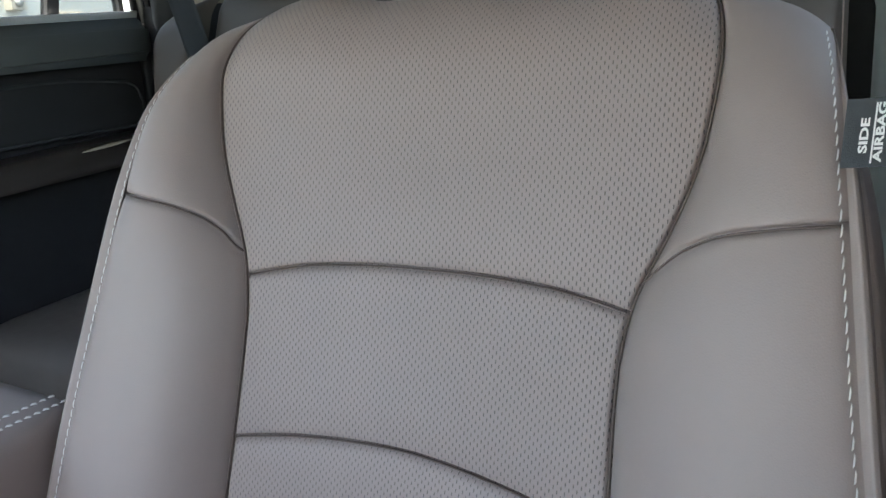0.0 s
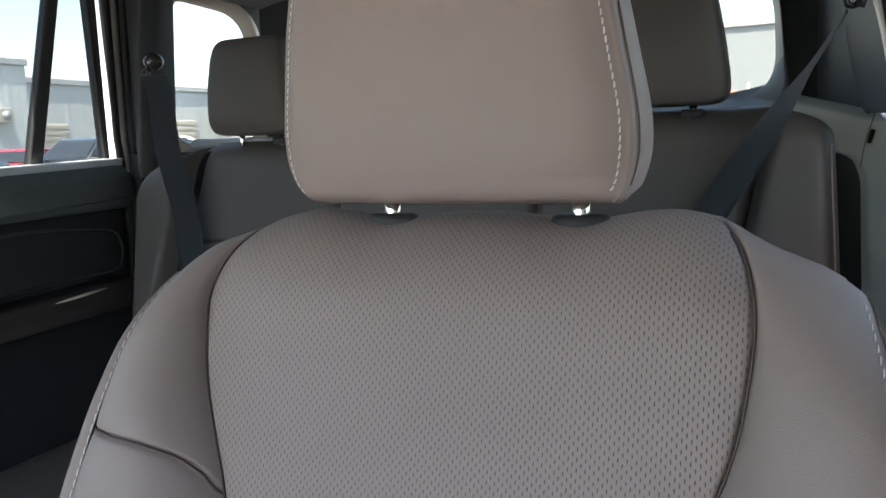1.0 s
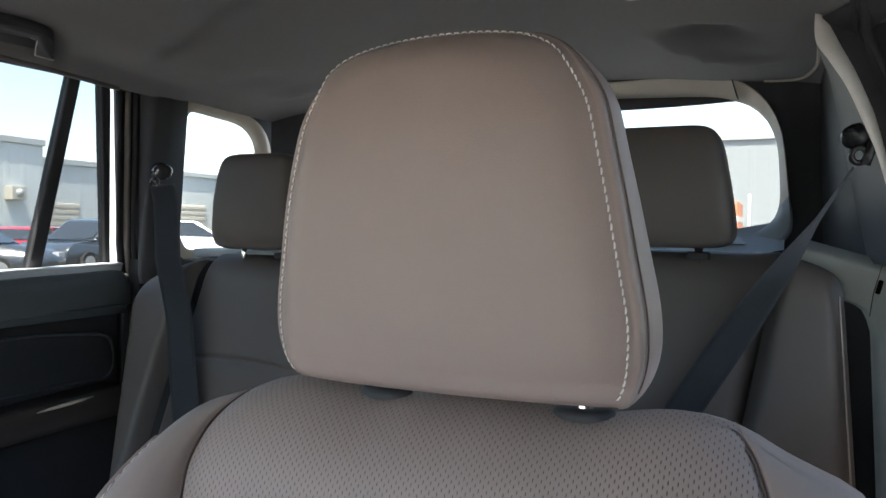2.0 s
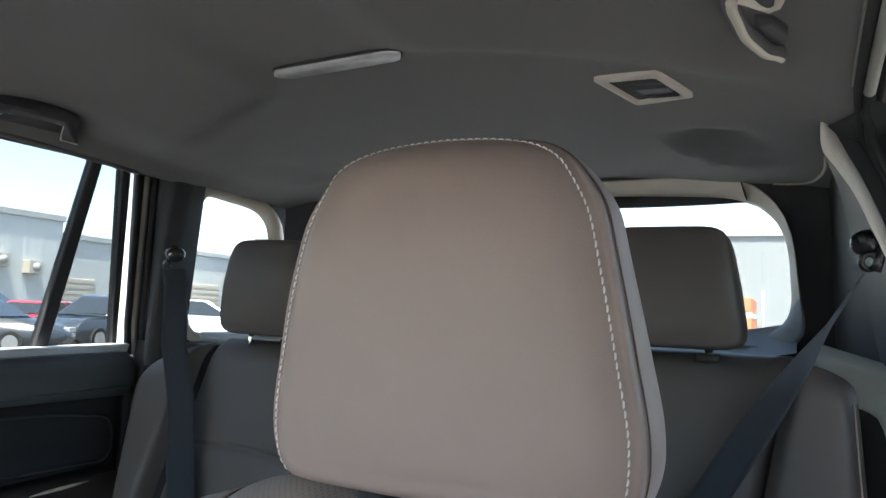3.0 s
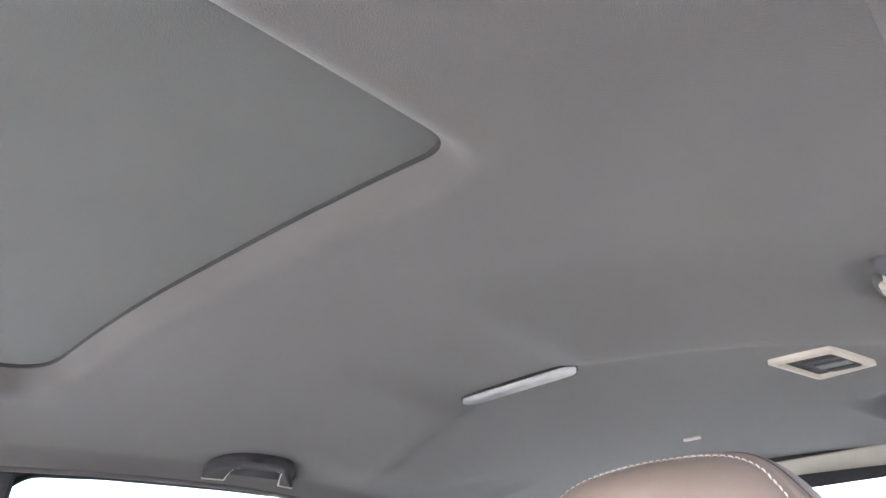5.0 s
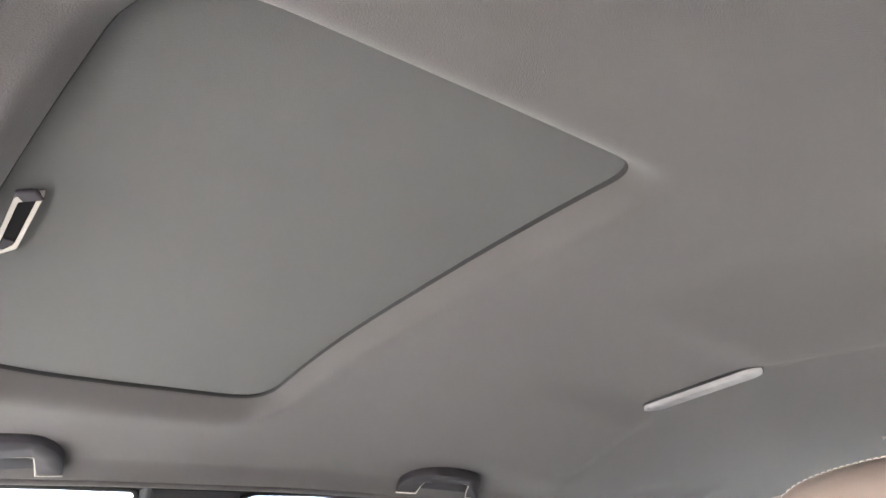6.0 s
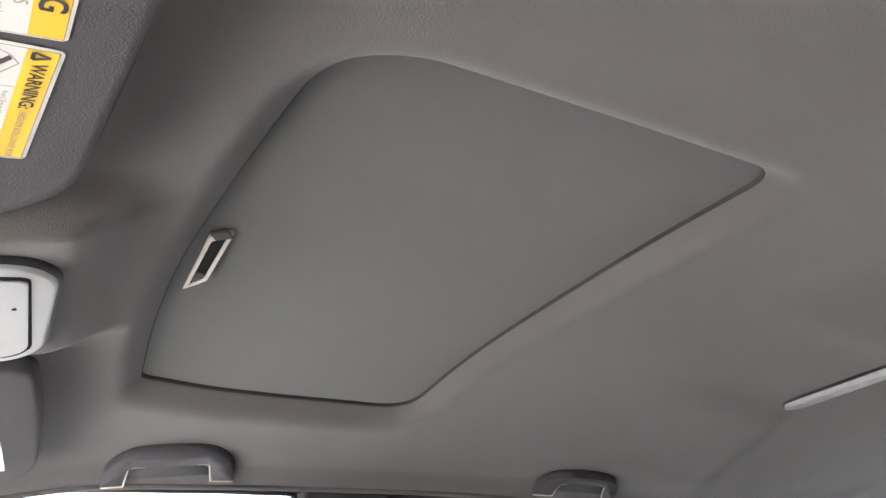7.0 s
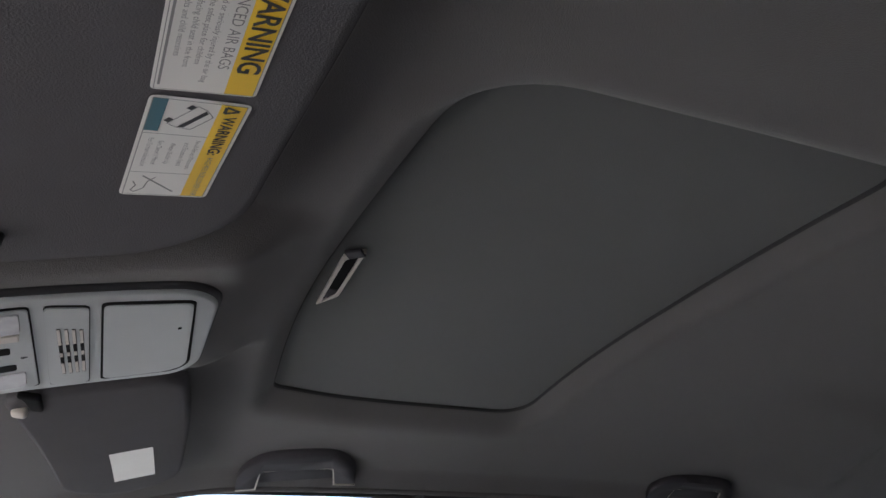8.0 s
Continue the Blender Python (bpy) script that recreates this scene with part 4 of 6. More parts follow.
def back_shell():
    def f(u, v):
        s = (2 * u - 1) * 0.233
        t = top_of(s) - 0.0003
        z = t - (t - 0.82) * v ** 1.5
        y = back_y(z) + 0.145 - 0.092 * (1 - sstep(0, 0.12, v)) if v < 0.12 else back_y(z) + 0.145
        if v == 0:
            y = seat_front(s, t) - 0.001
        return (CX + s, y, z)
    return seat_part("back_shell", grid(f, 40, 50), M_LEATHER, label="taupe leather back of the seat")


back_shell()


def seat_core():
    def f(u, v):
        s = (2 * u - 1) * 0.225
        z = 0.84 + (top_of(s) - 0.012 - 0.84) * v
        return (CX + s, back_y(z) + 0.062, z)
    return seat_part("foam_core", grid(f, 24, 24), M_LEATHER)


seat_core()


def seat_cushion():
    bm = superbox(0.54, 0.56, 0.20, 0.35, 0.35)
    bmesh.ops.translate(bm, vec=(CX, 0.36, 0.84), verts=bm.verts[:])
    seat_part("seat_cushion", bm, M_LEATHER, label="taupe leather seat cushion")
    seat_part("seat_base", rbox(CX, 0.38, 0.60, 0.44, 0.46, 0.30, 0.03), M_BLACK, label="black seat base")


def spow(x, e):
    return math.copysign(abs(x) ** e, x)


def superbox(sx, sy, sz, e1, e2, nu=40, nv=24):
    """A soft rounded box."""
    def f(u, v):
        a, b = 2 * math.pi * u, math.pi * (v - 0.5)
        return (0.5 * sx * spow(math.cos(b), e1) * spow(math.cos(a), e2), 0.5 * sy * spow(math.cos(b), e1) * spow(math.sin(a), e2), 0.5 * sz * spow(math.sin(b), e1))
    bm = grid(f, nu, nv, closed=True)
    bmesh.ops.remove_doubles(bm, verts=bm.verts[:], dist=1e-6)
    return bm


seat_cushion()

# head restraint
H_TAB = [(1.432, 0.098), (1.437, 0.106), (1.446, 0.1115), (1.462, 0.1145), (1.485, 0.1145), (1.52, 0.109), (1.55, 0.104), (1.58, 0.098), (1.60, 0.0935), (1.619, 0.087), (1.635, 0.079), (1.644, 0.069), (1.650, 0.055), (1.6535, 0.034), (1.6545, 0.015), (1.655, 0.0)]
HZ0, HZ1 = 1.432, 1.655


def head_y(z):
    """Front face, middle line."""
    return smooth_interp(z, [(1.432, 0.800), (1.4335, 0.774), (1.437, 0.7615), (1.444, 0.756), (1.457, 0.7525), (1.50, 0.749), (1.55, 0.746), (1.59, 0.747), (1.615, 0.751), (1.634, 0.757), (1.646, 0.765), (1.6525, 0.773), (1.655, 0.780)])


def head_outline(n=160):
    """The stitched outline of the face: up one side, over the top, down the other, along the bottom."""
    zs = [HZ0 + (HZ1 - HZ0) * (0.5 - 0.5 * math.cos(math.pi * i / (n // 2))) for i in range(n // 2 + 1)]
    right = [(max(0.0, smooth_interp(z, H_TAB) + 0.006 * sstep(1.65, 1.60, z)), z) for z in zs]
    left = [(-max(0.0, smooth_interp(z, H_TAB) - 0.003 * sstep(1.65, 1.62, z)), z) for z in zs[::-1]]
    return resample(right + left[1:], n)


HEAD_OUT = head_outline(200)
HEAD_C = Vector((0, 1.53))


def build_head_restraint():
    n = len(HEAD_OUT)

    def face_rows():
        rows = []
        for k in range(0, 19):
            t = k / 18
            t2 = 1 - (1 - t) ** 1.5
            row = []
            for p in HEAD_OUT:
                q = HEAD_C.lerp(p, t2)
                h = smooth_interp(q.y, H_TAB) or 0.001
                y = head_y(q.y) + 0.010 * min(1.0, abs(q.x) / max(0.04, h)) ** 2.5 + 0.0035 * math.exp(-(((1 - t2) * 0.1 / 0.0035) ** 2)) + 0.004 * sstep(0.8, 1.0, t2)
                row.append((CX - 0.003 + q.x, y, q.y))
            rows.append(row)
        return rows
    rows = face_rows()
    return rows, n


rows, n = build_head_restraint()


def loft(rows, closed=True):
    bm = bmesh.new()
    vs = [[bm.verts.new(q) for q in r] for r in rows]
    m = len(rows[0])
    for r0, r1 in zip(vs, vs[1:]):
        for i in range(m if closed else m - 1):
            bm.faces.new((r0[i], r0[(i + 1) % m], r1[(i + 1) % m], r1[i]))
    return bm


bm = loft(rows)
bmesh.ops.remove_doubles(bm, verts=bm.verts[:], dist=1e-6)
head = seat_part("head_restraint", bm, M_LEATHER, label="smooth taupe leather head restraint")
# gusset: from the stitched edge out, round and to the back
N2 = ring_normals(HEAD_OUT)
edge_rows = []
for d, dy in ((0.0, 0.0), (0.0035, 0.0005), (0.0055, 0.003), (0.0065, 0.007), (0.0052, 0.0085), (0.0085, 0.011), (0.0115, 0.022), (0.0125, 0.038), (0.010, 0.058), (0.004, 0.076), (-0.008, 0.092), (-0.028, 0.102), (-0.05, 0.106)):
    row = []
    for p, m2, e in zip(HEAD_OUT, N2, rows[-1]):
        k = 1 - 0.75 * sstep(1.47, 1.43, p.y) if p.y < 1.47 else 1 - 0.75 * sstep(1.60, 1.645, p.y)
        kk = 0.55 if p.y < 1.44 else 0.86 - 0.26 * sstep(1.48, 1.60, p.y)
        row.append((e[0] + m2.x * d * k * (0.6 if p.x > 0 else 1.0), e[1] + dy * kk, max(1.430, e[2] + m2.y * d * k)))
    edge_rows.append(row)
g = part("gusset", loft(edge_rows), M_LEATHER, head, "taupe leather side gusset with a piped edge")
ring = [p for p, q in zip(edge_rows[5], HEAD_OUT) if q.y > 1.445]
part("seam", sweep(ring, oval(0.0005, 0.0005, 6), up=(0, 1, 0)), M_SEAM, head, "dark seam along the gusset")
part("back_cover", loft([edge_rows[-1], [(CX + (q[0] - CX) * 0.4, q[1] + 0.004, 1.53 + (q[2] - 1.53) * 0.4) for q in edge_rows[-1]], [(CX, edge_rows[-1][0][1] + 0.004, 1.53)] * len(edge_rows[-1])]), M_LEATHER_SHADED, head)
line = []
for p in HEAD_OUT:
    q = HEAD_C.lerp(p, 0.972)
    h = max(0.04, smooth_interp(q.y, H_TAB))
    y = head_y(q.y) + 0.010 * min(1.0, abs(q.x) / h) ** 2.5 + 0.004 * sstep(0.8, 1.0, 0.972)
    line.append(Vector((CX - 0.003 + q.x, y - 0.0006, q.y + (0.0008 if q.y > 1.63 else 0))))
cut = [i for i, p in enumerate(HEAD_OUT) if p.y > 1.438]
runs = [line[i] for i in cut]
part("stitching", stitches(runs, lambda p: ((p[0] - CX) * 6, -1, (p[2] - 1.53) * 3 + 2.0 * sstep(1.62, 1.648, p[2])), length=0.0043, pitch=0.0050, width=0.00062, slant=0.15), M_THREAD, head, "pale slanted stitching")
for sx in (-0.073, 0.073):
    post = seat_part("headrest_post", sweep([(CX + sx, 0.835, 1.395), (CX + sx, 0.835, 1.446)], oval(0.0065, 0.0065, 16), up=(0, 1, 0)), M_CHROME, label="polished steel post")
    sl = sweep([(CX + sx, 0.835, 1.395), (CX + sx, 0.835, 1.4165), (CX + sx, 0.835, 1.4200), (CX + sx, 0.835, 1.4212)], oval(0.0215, 0.0125, 28), up=(0, 1, 0), scale=lambda q: 1.0 if q < 0.5 else (0.9 if q < 0.9 else 0.72))
    part("post_sleeve", sl, M_BLACK, seat, "black plastic guide sleeve").matrix_parent_inverse = Matrix.Translation(seat.location).inverted()

# airbag tag sewn into the flank seam
tag = thing("airbag_tag", "dark woven side airbag tag sewn into the seat flank seam", "tag")


def tag_place(a, b, t):
    return (0.6475 + a * 0.96, 0.6975 + 0.10 * a + 3.0 * a * a - t, 1.336 + b + 0.06 * a)


part("fabric", grid(lambda u, v: tag_place(0.036 * u, -0.0165 + 0.033 * v, 0), 12, 8), M_TAG, tag)


def lettering(body, size, place, mat, parent, name="lettering", turn=0.0, label="", bold=0.0):
    """Words in the built-in font, as a thin mesh laid on a surface by place(a, b)."""
    cu = bpy.data.curves.new(name, "FONT")
    cu.body, cu.size, cu.align_x, cu.align_y = body, size, "CENTER", "CENTER"
    cu.offset = bold
    cu.resolution_u = 3
    tmp = bpy.data.objects.new(name, cu)
    scene.collection.objects.link(tmp)
    me = bpy.data.meshes.new_from_object(tmp.evaluated_get(bpy.context.evaluated_depsgraph_get()))
    bpy.data.objects.remove(tmp)
    c, s = math.cos(radians(turn)), math.sin(radians(turn))
    for v in me.vertices:
        x, y = v.co.x, v.co.y
        v.co = Vector(place(x * c - y * s, x * s + y * c))
    me.materials.clear()
    me.materials.append(mat)
    ob = new(name, me)
    ob.parent = parent
    if label:
        ob["label"] = label
    return ob


lettering("SIDE", 0.0086, lambda a, b: tag_place(0.0092 + 0.6 * a, b - 0.001, 0.0006), M_LABEL_W, tag, turn=90, label="white word SIDE", bold=0.0003)
lettering("AIRBAG", 0.0086, lambda a, b: tag_place(0.0160 + 0.6 * a, 0.95 * b + 0.0005, 0.0006), M_LABEL_W, tag, turn=90, label="white word AIRBAG", bold=0.0003)
part("rule", grid(lambda u, v: tag_place(0.0128 + 0.0008 * u, -0.0145 + 0.029 * v, 0.0006), 1, 4), M_LABEL_W, tag, "white rule")


# ---------- centre armrest ----------
arm = thing("centre_armrest", "taupe leather centre console armrest with twin pale stitching", "armrest")
bm = superbox(0.20, 0.34, 0.085, 0.3, 0.3, 80, 48)
bmesh.ops.translate(bm, vec=(0.0, 0.492, 1.058), verts=bm.verts[:])
part("lid", bm, M_LEATHER, arm)
part("console_body", rbox(-0.012, 0.40, 0.75, 0.20, 0.60, 0.56, 0.03), M_BLACK, arm, "black console body")
for off in (0.0, 0.0155):
    P = [(0.0655 + off + 0.13 * (y - 0.62), y, 1.1012 - 0.09 * off) for y in [0.40 + 0.25 * i / 30 for i in range(31)]]
    part("stitching", stitches(P, lambda p: (0.5, 0, 1), slant=0.3), M_THREAD, arm, "pale stitching")

# the seat leans a trifle to one side
PIVOT = Matrix.Translation((CX, 0.78, 1.30))
seat.matrix_world = PIVOT @ Matrix.Rotation(radians(-0.7), 4, "Y") @ PIVOT.inverted() @ Matrix.Translation((CX, 0.55, 0.45))


# ---------- rear bench ----------
bench = thing("rear_seat", "taupe leather rear bench seat with split backrest", "car seat")


def rear_y(z):
    return 1.575 + 0.30 * (z - 1.47)


def rear_section(name, xa, xb, z0, zt0, lean_a=0.0, lean_b=0.0, fwd=0.0, seam=None, puff=0.014, top=None):
    """A padded backrest section; the edges may lean with height."""
    def f(u, v):
        q = 0.78
        zt = zt0 if top is None else zt0 - top(u)
        z = z0 + (zt - 0.05 - z0) * v / q if v < q else zt - 0.05 + 0.05 * math.sin((v - q) / (1 - q) * math.pi / 2)
        k = (z - 1.47)
        x0, x1 = xa + lean_a * k, xb + lean_b * k
        a = 2 * u - 1
        a = math.copysign(1 - (1 - abs(a)) ** 1.7, a)
        x = 0.5 * (x0 + x1) + 0.5 * (x1 - x0) * a
        y = rear_y(z) - fwd - puff * (1 - abs(a) ** 6)
        dd = (1 - abs(a)) * 0.5 * (x1 - x0)
        y += 0.03 * math.exp(-((dd / 0.012) ** 2)) * 0.6
        if seam:
            y += 0.010 * math.exp(-(((z - seam(x)) / 0.0035) ** 2)) - 0.004 * math.exp(-(((z - seam(x) + 0.03) / 0.025) ** 2))
        d = zt - z
        if d < 0.05:
            w = 1 - d / 0.05
            y += 0.05 * (1 - math.sqrt(max(0.0, 1 - w * w)))
        return (x, y, z)
    return part(name, grid(f, 40, 150), M_LEATHER_SHADED, bench)


rear_section("backrest", -0.552, -0.20, 0.95, 1.476, lean_a=0.10, seam=lambda x: 1.272 - 0.5 * (x + 0.42) ** 2)
rear_section("backrest", -0.20, 0.20, 0.95, 1.485, seam=lambda x: 1.27)
rear_section("backrest", 0.20, 0.560, 0.95, 1.507, lean_b=0.17, seam=lambda x: 1.22)
rear_section("side_wing", -0.722, -0.552, 0.95, 1.468, lean_a=-0.17, lean_b=0.10, fwd=0.025, puff=0.024, top=lambda u: smooth_interp(u, [(0, 0.22), (0.06, 0.165), (0.1, 0.12), (0.2, 0.068), (0.46, 0.032), (0.8, 0.006), (1, 0.0)]))
rear_section("side_wing", 0.560, 0.650, 0.95, 1.506, lean_a=0.17, lean_b=-0.066, fwd=0.022, puff=0.022, top=lambda u: 0.045 * u ** 2)
bm = superbox(1.42, 0.56, 0.22, 0.3, 0.25)
bmesh.ops.translate(bm, vec=(-0.02, 1.24, 0.80), verts=bm.verts[:])
part("seat_cushion", bm, M_LEATHER_SHADED, bench)
part("bench_base", rbox(0, 1.28, 0.58, 1.30, 0.44, 0.26, 0.02), M_BLACK, bench, "black bench base")
P = [(0.643 - 0.066 * (z - 1.47), rear_y(z) - 0.040, z) for z in [1.12 + 0.33 * i / 30 for i in range(31)]]
part("piping", sweep(P, oval(0.0011, 0.0014, 8), up=(0, 1, 0)), M_LEATHER, bench, "paler piping on the wing edge")


def rear_headrest(cx, zb, zt, y, half, taper=0.16, shear=0.0, name="rear_headrest"):
    h = part(name, headrest_mesh(cx, zb, zt, y, half, taper, shear), M_LEATHER_SHADED, bench, "taupe leather rear head restraint")
    for s in (-0.052, 0.052):
        part("post", sweep([(cx + s, y + 0.05, zb - 0.05), (cx + s, y + 0.05, zb + 0.03)], oval(0.006, 0.006, 12), up=(0, 1, 0)), M_CHROME, h, "steel post")
    part("sleeve", rbox(cx + 0.052, y + 0.05, zb - 0.012, 0.035, 0.025, 0.014, 0.004), M_BLACK, h, "black sleeve")
    return h


def headrest_mesh(cx, zb, zt, y, half, taper, shear):
    bm = superbox(1, 1, 1, 0.27, 0.28, 48, 40)
    for v in bm.verts:
        k = v.co.z + 0.5
        w = half * 2 * (1 - taper * k ** 1.5)
        v.co = Vector((cx - shear * k ** 1.5 + v.co.x * w, y + 0.05 + v.co.y * (0.105 - 0.025 * k) - 0.01 * math.sin(math.pi * k), zb + (zt - zb) * k))
    return bm


rear_headrest(0.3985, 1.512, 1.702, 1.535, 0.109, 0.16, 0.013)
rear_headrest(-0.405, 1.488, 1.684, 1.535, 0.103)


# ---------- belts ----------
M_GLOSSBLACK = material("glossy_black_plastic", (0.018, 0.018, 0.02), 0.22, var=0.1, var_scale=40)

def belt_webbing(P, across, w=0.045):
    """A flat strap along P; across gives the strap's width way at each point."""
    def f(u, v):
        i = v * (len(P) - 1)
        k = min(int(i), len(P) - 2)
        p = Vector(P[k]).lerp(Vector(P[k + 1]), i - k)
        a = Vector(across[k]).lerp(Vector(across[k + 1]), i - k).normalized()
        return p + a * w * (u - 0.5)
    bm = grid(f, 6, 40)
    bmesh.ops.solidify(bm, geom=bm.faces[:], thickness=0.0016)
    return bm


def belt(sgn, gx, gy, gz, P, across, w=0.046):
    b = thing("seat_belt", "dark woven seat belt hanging from a black pillar guide", "seat belt", "rear seat belts")
    part("webbing", belt_webbing(P, across, w), M_BELT, b)
    knob = sweep([(gx + sgn * 0.034, gy + 0.030, gz + 0.016), (gx + sgn * 0.016, gy + 0.012, gz + 0.014), (gx - sgn * 0.006, gy - 0.004, gz + 0.010), (gx - sgn * 0.013, gy - 0.010, gz + 0.008), (gx - sgn * 0.015, gy - 0.012, gz + 0.008)], oval(0.021, 0.018, 18), up=(0, 0, 1), scale=lambda q: 1.0 if q < 0.7 else (0.86 if q < 0.95 else 0.62))
    part("guide_cover", knob, M_GLOSSBLACK, b, "rounded black anchor cover")
    if sgn > 0:
        arm = sweep([(gx + 0.013, gy - 0.012, gz + 0.012), (gx + 0.012, gy - 0.020, gz - 0.002), (gx + 0.008, gy - 0.021, gz - 0.016), (gx + 0.004, gy - 0.019, gz - 0.030)], oval(0.0068, 0.005, 10), up=(0, 1, 0))
        part("guide_arm", arm, M_GLOSSBLACK, b, "black arm of the guide")
    ring = [(gx - 0.003 + 0.009 * math.cos(a), gy - 0.016 - 0.003 * math.sin(a), gz - 0.017 + 0.010 * math.sin(a)) for a in [2 * math.pi * i / 20 for i in range(20)]]
    part("guide_loop", sweep(ring, oval(0.0042, 0.0042, 8), up=(0, 1, 0), closed=True), M_GLOSSBLACK, b, "black guide loop")
    return b


belt(-1, -0.654, 1.548, 1.641, [(-0.640, 1.535, 1.622), (-0.6285, 1.535, 1.584), (-0.609, 1.520, 1.524), (-0.5856, 1.500, 1.4636), (-0.5265, 1.474, 1.352), (-0.493, 1.450, 1.243), (-0.445, 1.42, 1.115), (-0.40, 1.36, 0.95)], [(0.86, 0.5, 0.12)] * 8, 0.052)
belt(1, 0.664, 1.52, 1.660, [(0.655, 1.500, 1.627), (0.636, 1.500, 1.594), (0.613, 1.499, 1.555), (0.573, 1.498, 1.488), (0.50, 1.485, 1.37), (0.43, 1.455, 1.25), (0.36, 1.40, 1.08), (0.33, 1.36, 0.93)], [(0.09, 0.99, 0.0), (0.11, 0.98, -0.03), (0.14, 0.97, -0.08), (0.55, 0.75, -0.34), (0.85, 0.1, -0.5), (0.85, 0.1, -0.5), (0.85, 0.1, -0.5), (0.8, 0.1, -0.4)])


# ---------- ceiling fittings ----------
def ceiling_lamp():
    lamp = thing("ceiling_lamp", "slim frosted ceiling lamp, switched off, in the headliner", "ceiling lamp")
    cx, cy = -0.003, 1.195
    z0 = roof_z(cx, cy) + 0.001

    def place(a, b, t):
        x, y = cx + a, cy + b - 0.07 * a
        return (x, y, z0 - 0.0035 * 0 + 0.0 - t)
    out = rounded([(-0.119, 0.004), (-0.102, -0.020), (0.100, -0.021), (0.118, -0.008), (0.102, 0.020), (-0.097, 0.022)], 0.008, 5)
    part("bezel", prism(out, place, -0.004, 0.0045, 0.002), M_BLACK, lamp, "thin dark bezel", smooth=False)
    inn = [(a * 0.975, b * 0.84) for a, b in out]
    part("lens", prism(inn, place, 0.0035, 0.0075, 0.002, 3), M_LENS, lamp, "frosted pale lens")


ceiling_lamp()


def belt_outlet():
    o = thing("belt_outlet", "centre belt outlet with a satin square bezel in the headliner", "belt outlet")
    cx, cy = 0.391, 1.356
    z0 = roof_z(cx, cy) - 0.0035
    gx, gy = (roof_z(cx + 0.04, cy) - roof_z(cx - 0.04, cy)) / 0.08, (roof_z(cx, cy + 0.06) - roof_z(cx, cy)) / 0.06

    def place(a, b, t):
        x, y = cx + a, cy + b
        return (x, y, z0 + gx * a + gy * b - t)
    q = [(-0.063, -0.036), (0.028, -0.060), (0.061, 0.026), (-0.024, 0.066)]
    out = rounded(q, 0.008, 4)
    inn = rounded([(a * 0.82, b * 0.84) for a, b in q], 0.005, 4)
    rows = []
    for ring, t in ((out, -0.010), (out, 0.003), (inn, 0.005), (inn, -0.02)):
        rows.append([place(a, b, t) for a, b in ring])
    part("bezel", loft(rows), M_SATIN, o, "satin warm grey bezel", smooth=False)
    part("recess", prism(inn, place, -0.004, -0.002), M_BLACK, o, "dark recess", smooth=False)
    for k, (b, w, mt) in enumerate(((-0.018, 0.012, M_HANDLE), (0.004, 0.018, M_BELT), (0.024, 0.010, M_HANDLE))):
        bar = prism([(-0.022 + 0.010 * k, b + 0.006 - w / 2), (0.026 + 0.006 * k, b - 0.006 - w / 2), (0.030 + 0.006 * k, b - 0.006 + w / 2), (-0.016 + 0.010 * k, b + 0.006 + w / 2)], place, -0.003, 0.003, 0.001)
        part("buckle_tongue", bar, mt, o, "stowed belt tongue", smooth=False)


belt_outlet()


def grab_handle(outer, feet, inner, thick):
    """A folded handle close under the lining: a broad bowed grip on two feet; outlines run front foot, grip, rear foot."""
    h = thing("grab_handle", "charcoal plastic folding grab handle above the window", "grab handle", "grab handles")

    def place(y, x, t):
        return (-x, y, roof_z(x, y) - t)
    bow = rounded_line(outer, 5)
    hole = rounded(feet[:1] + inner + feet[1:], [0.0] + [0.008] * len(inner) + [0.0], 4)
    part("grip", prism(bow + hole[::-1], place, -0.004, thick, 0.005, 3), M_HANDLE, h)
    rim = [bow[0]] + hole + [bow[-1]]
    path = []
    for (a, b), (c, d) in zip(rim, rim[1:]):
        path += [place(a + (c - a) * k / 3, b + (d - b) * k / 3, thick - 0.0015) for k in range(3)]
    path.append(place(*rim[-1], thick - 0.0015))
    # pale line that paints the light caught by the grip's inner edge
    part("edge_line", sweep(path, oval(0.0016, 0.0018, 6), up=(0, 0, 1)), M_SATIN, h, "pale line painting the light along the inner edge")
    base = [(a, b) for a, b in hole[1:-1]] + [(feet[1][0], feet[1][1] - 0.003), (feet[0][0], feet[0][1] - 0.003)]
    part("base_plate", prism(base, place, -0.006, 0.0025), M_HANDLE, h, "dark dished base")
    return h


grab_handle([(0.2545, 0.647), (0.252, 0.618), (0.265, 0.573), (0.296, 0.544), (0.374, 0.5300), (0.413, 0.546), (0.440, 0.585), (0.4525, 0.630)], [(0.286, 0.645), (0.416, 0.6305)], [(0.284, 0.598), (0.400, 0.5775)], 0.013)
grab_handle([(1.061, 0.630), (1.050, 0.590), (1.066, 0.554), (1.110, 0.534), (1.164, 0.523), (1.202, 0.538), (1.242, 0.593), (1.2645, 0.621)], [(1.107, 0.628), (1.230, 0.6215)], [(1.096, 0.580), (1.190, 0.558)], 0.013)


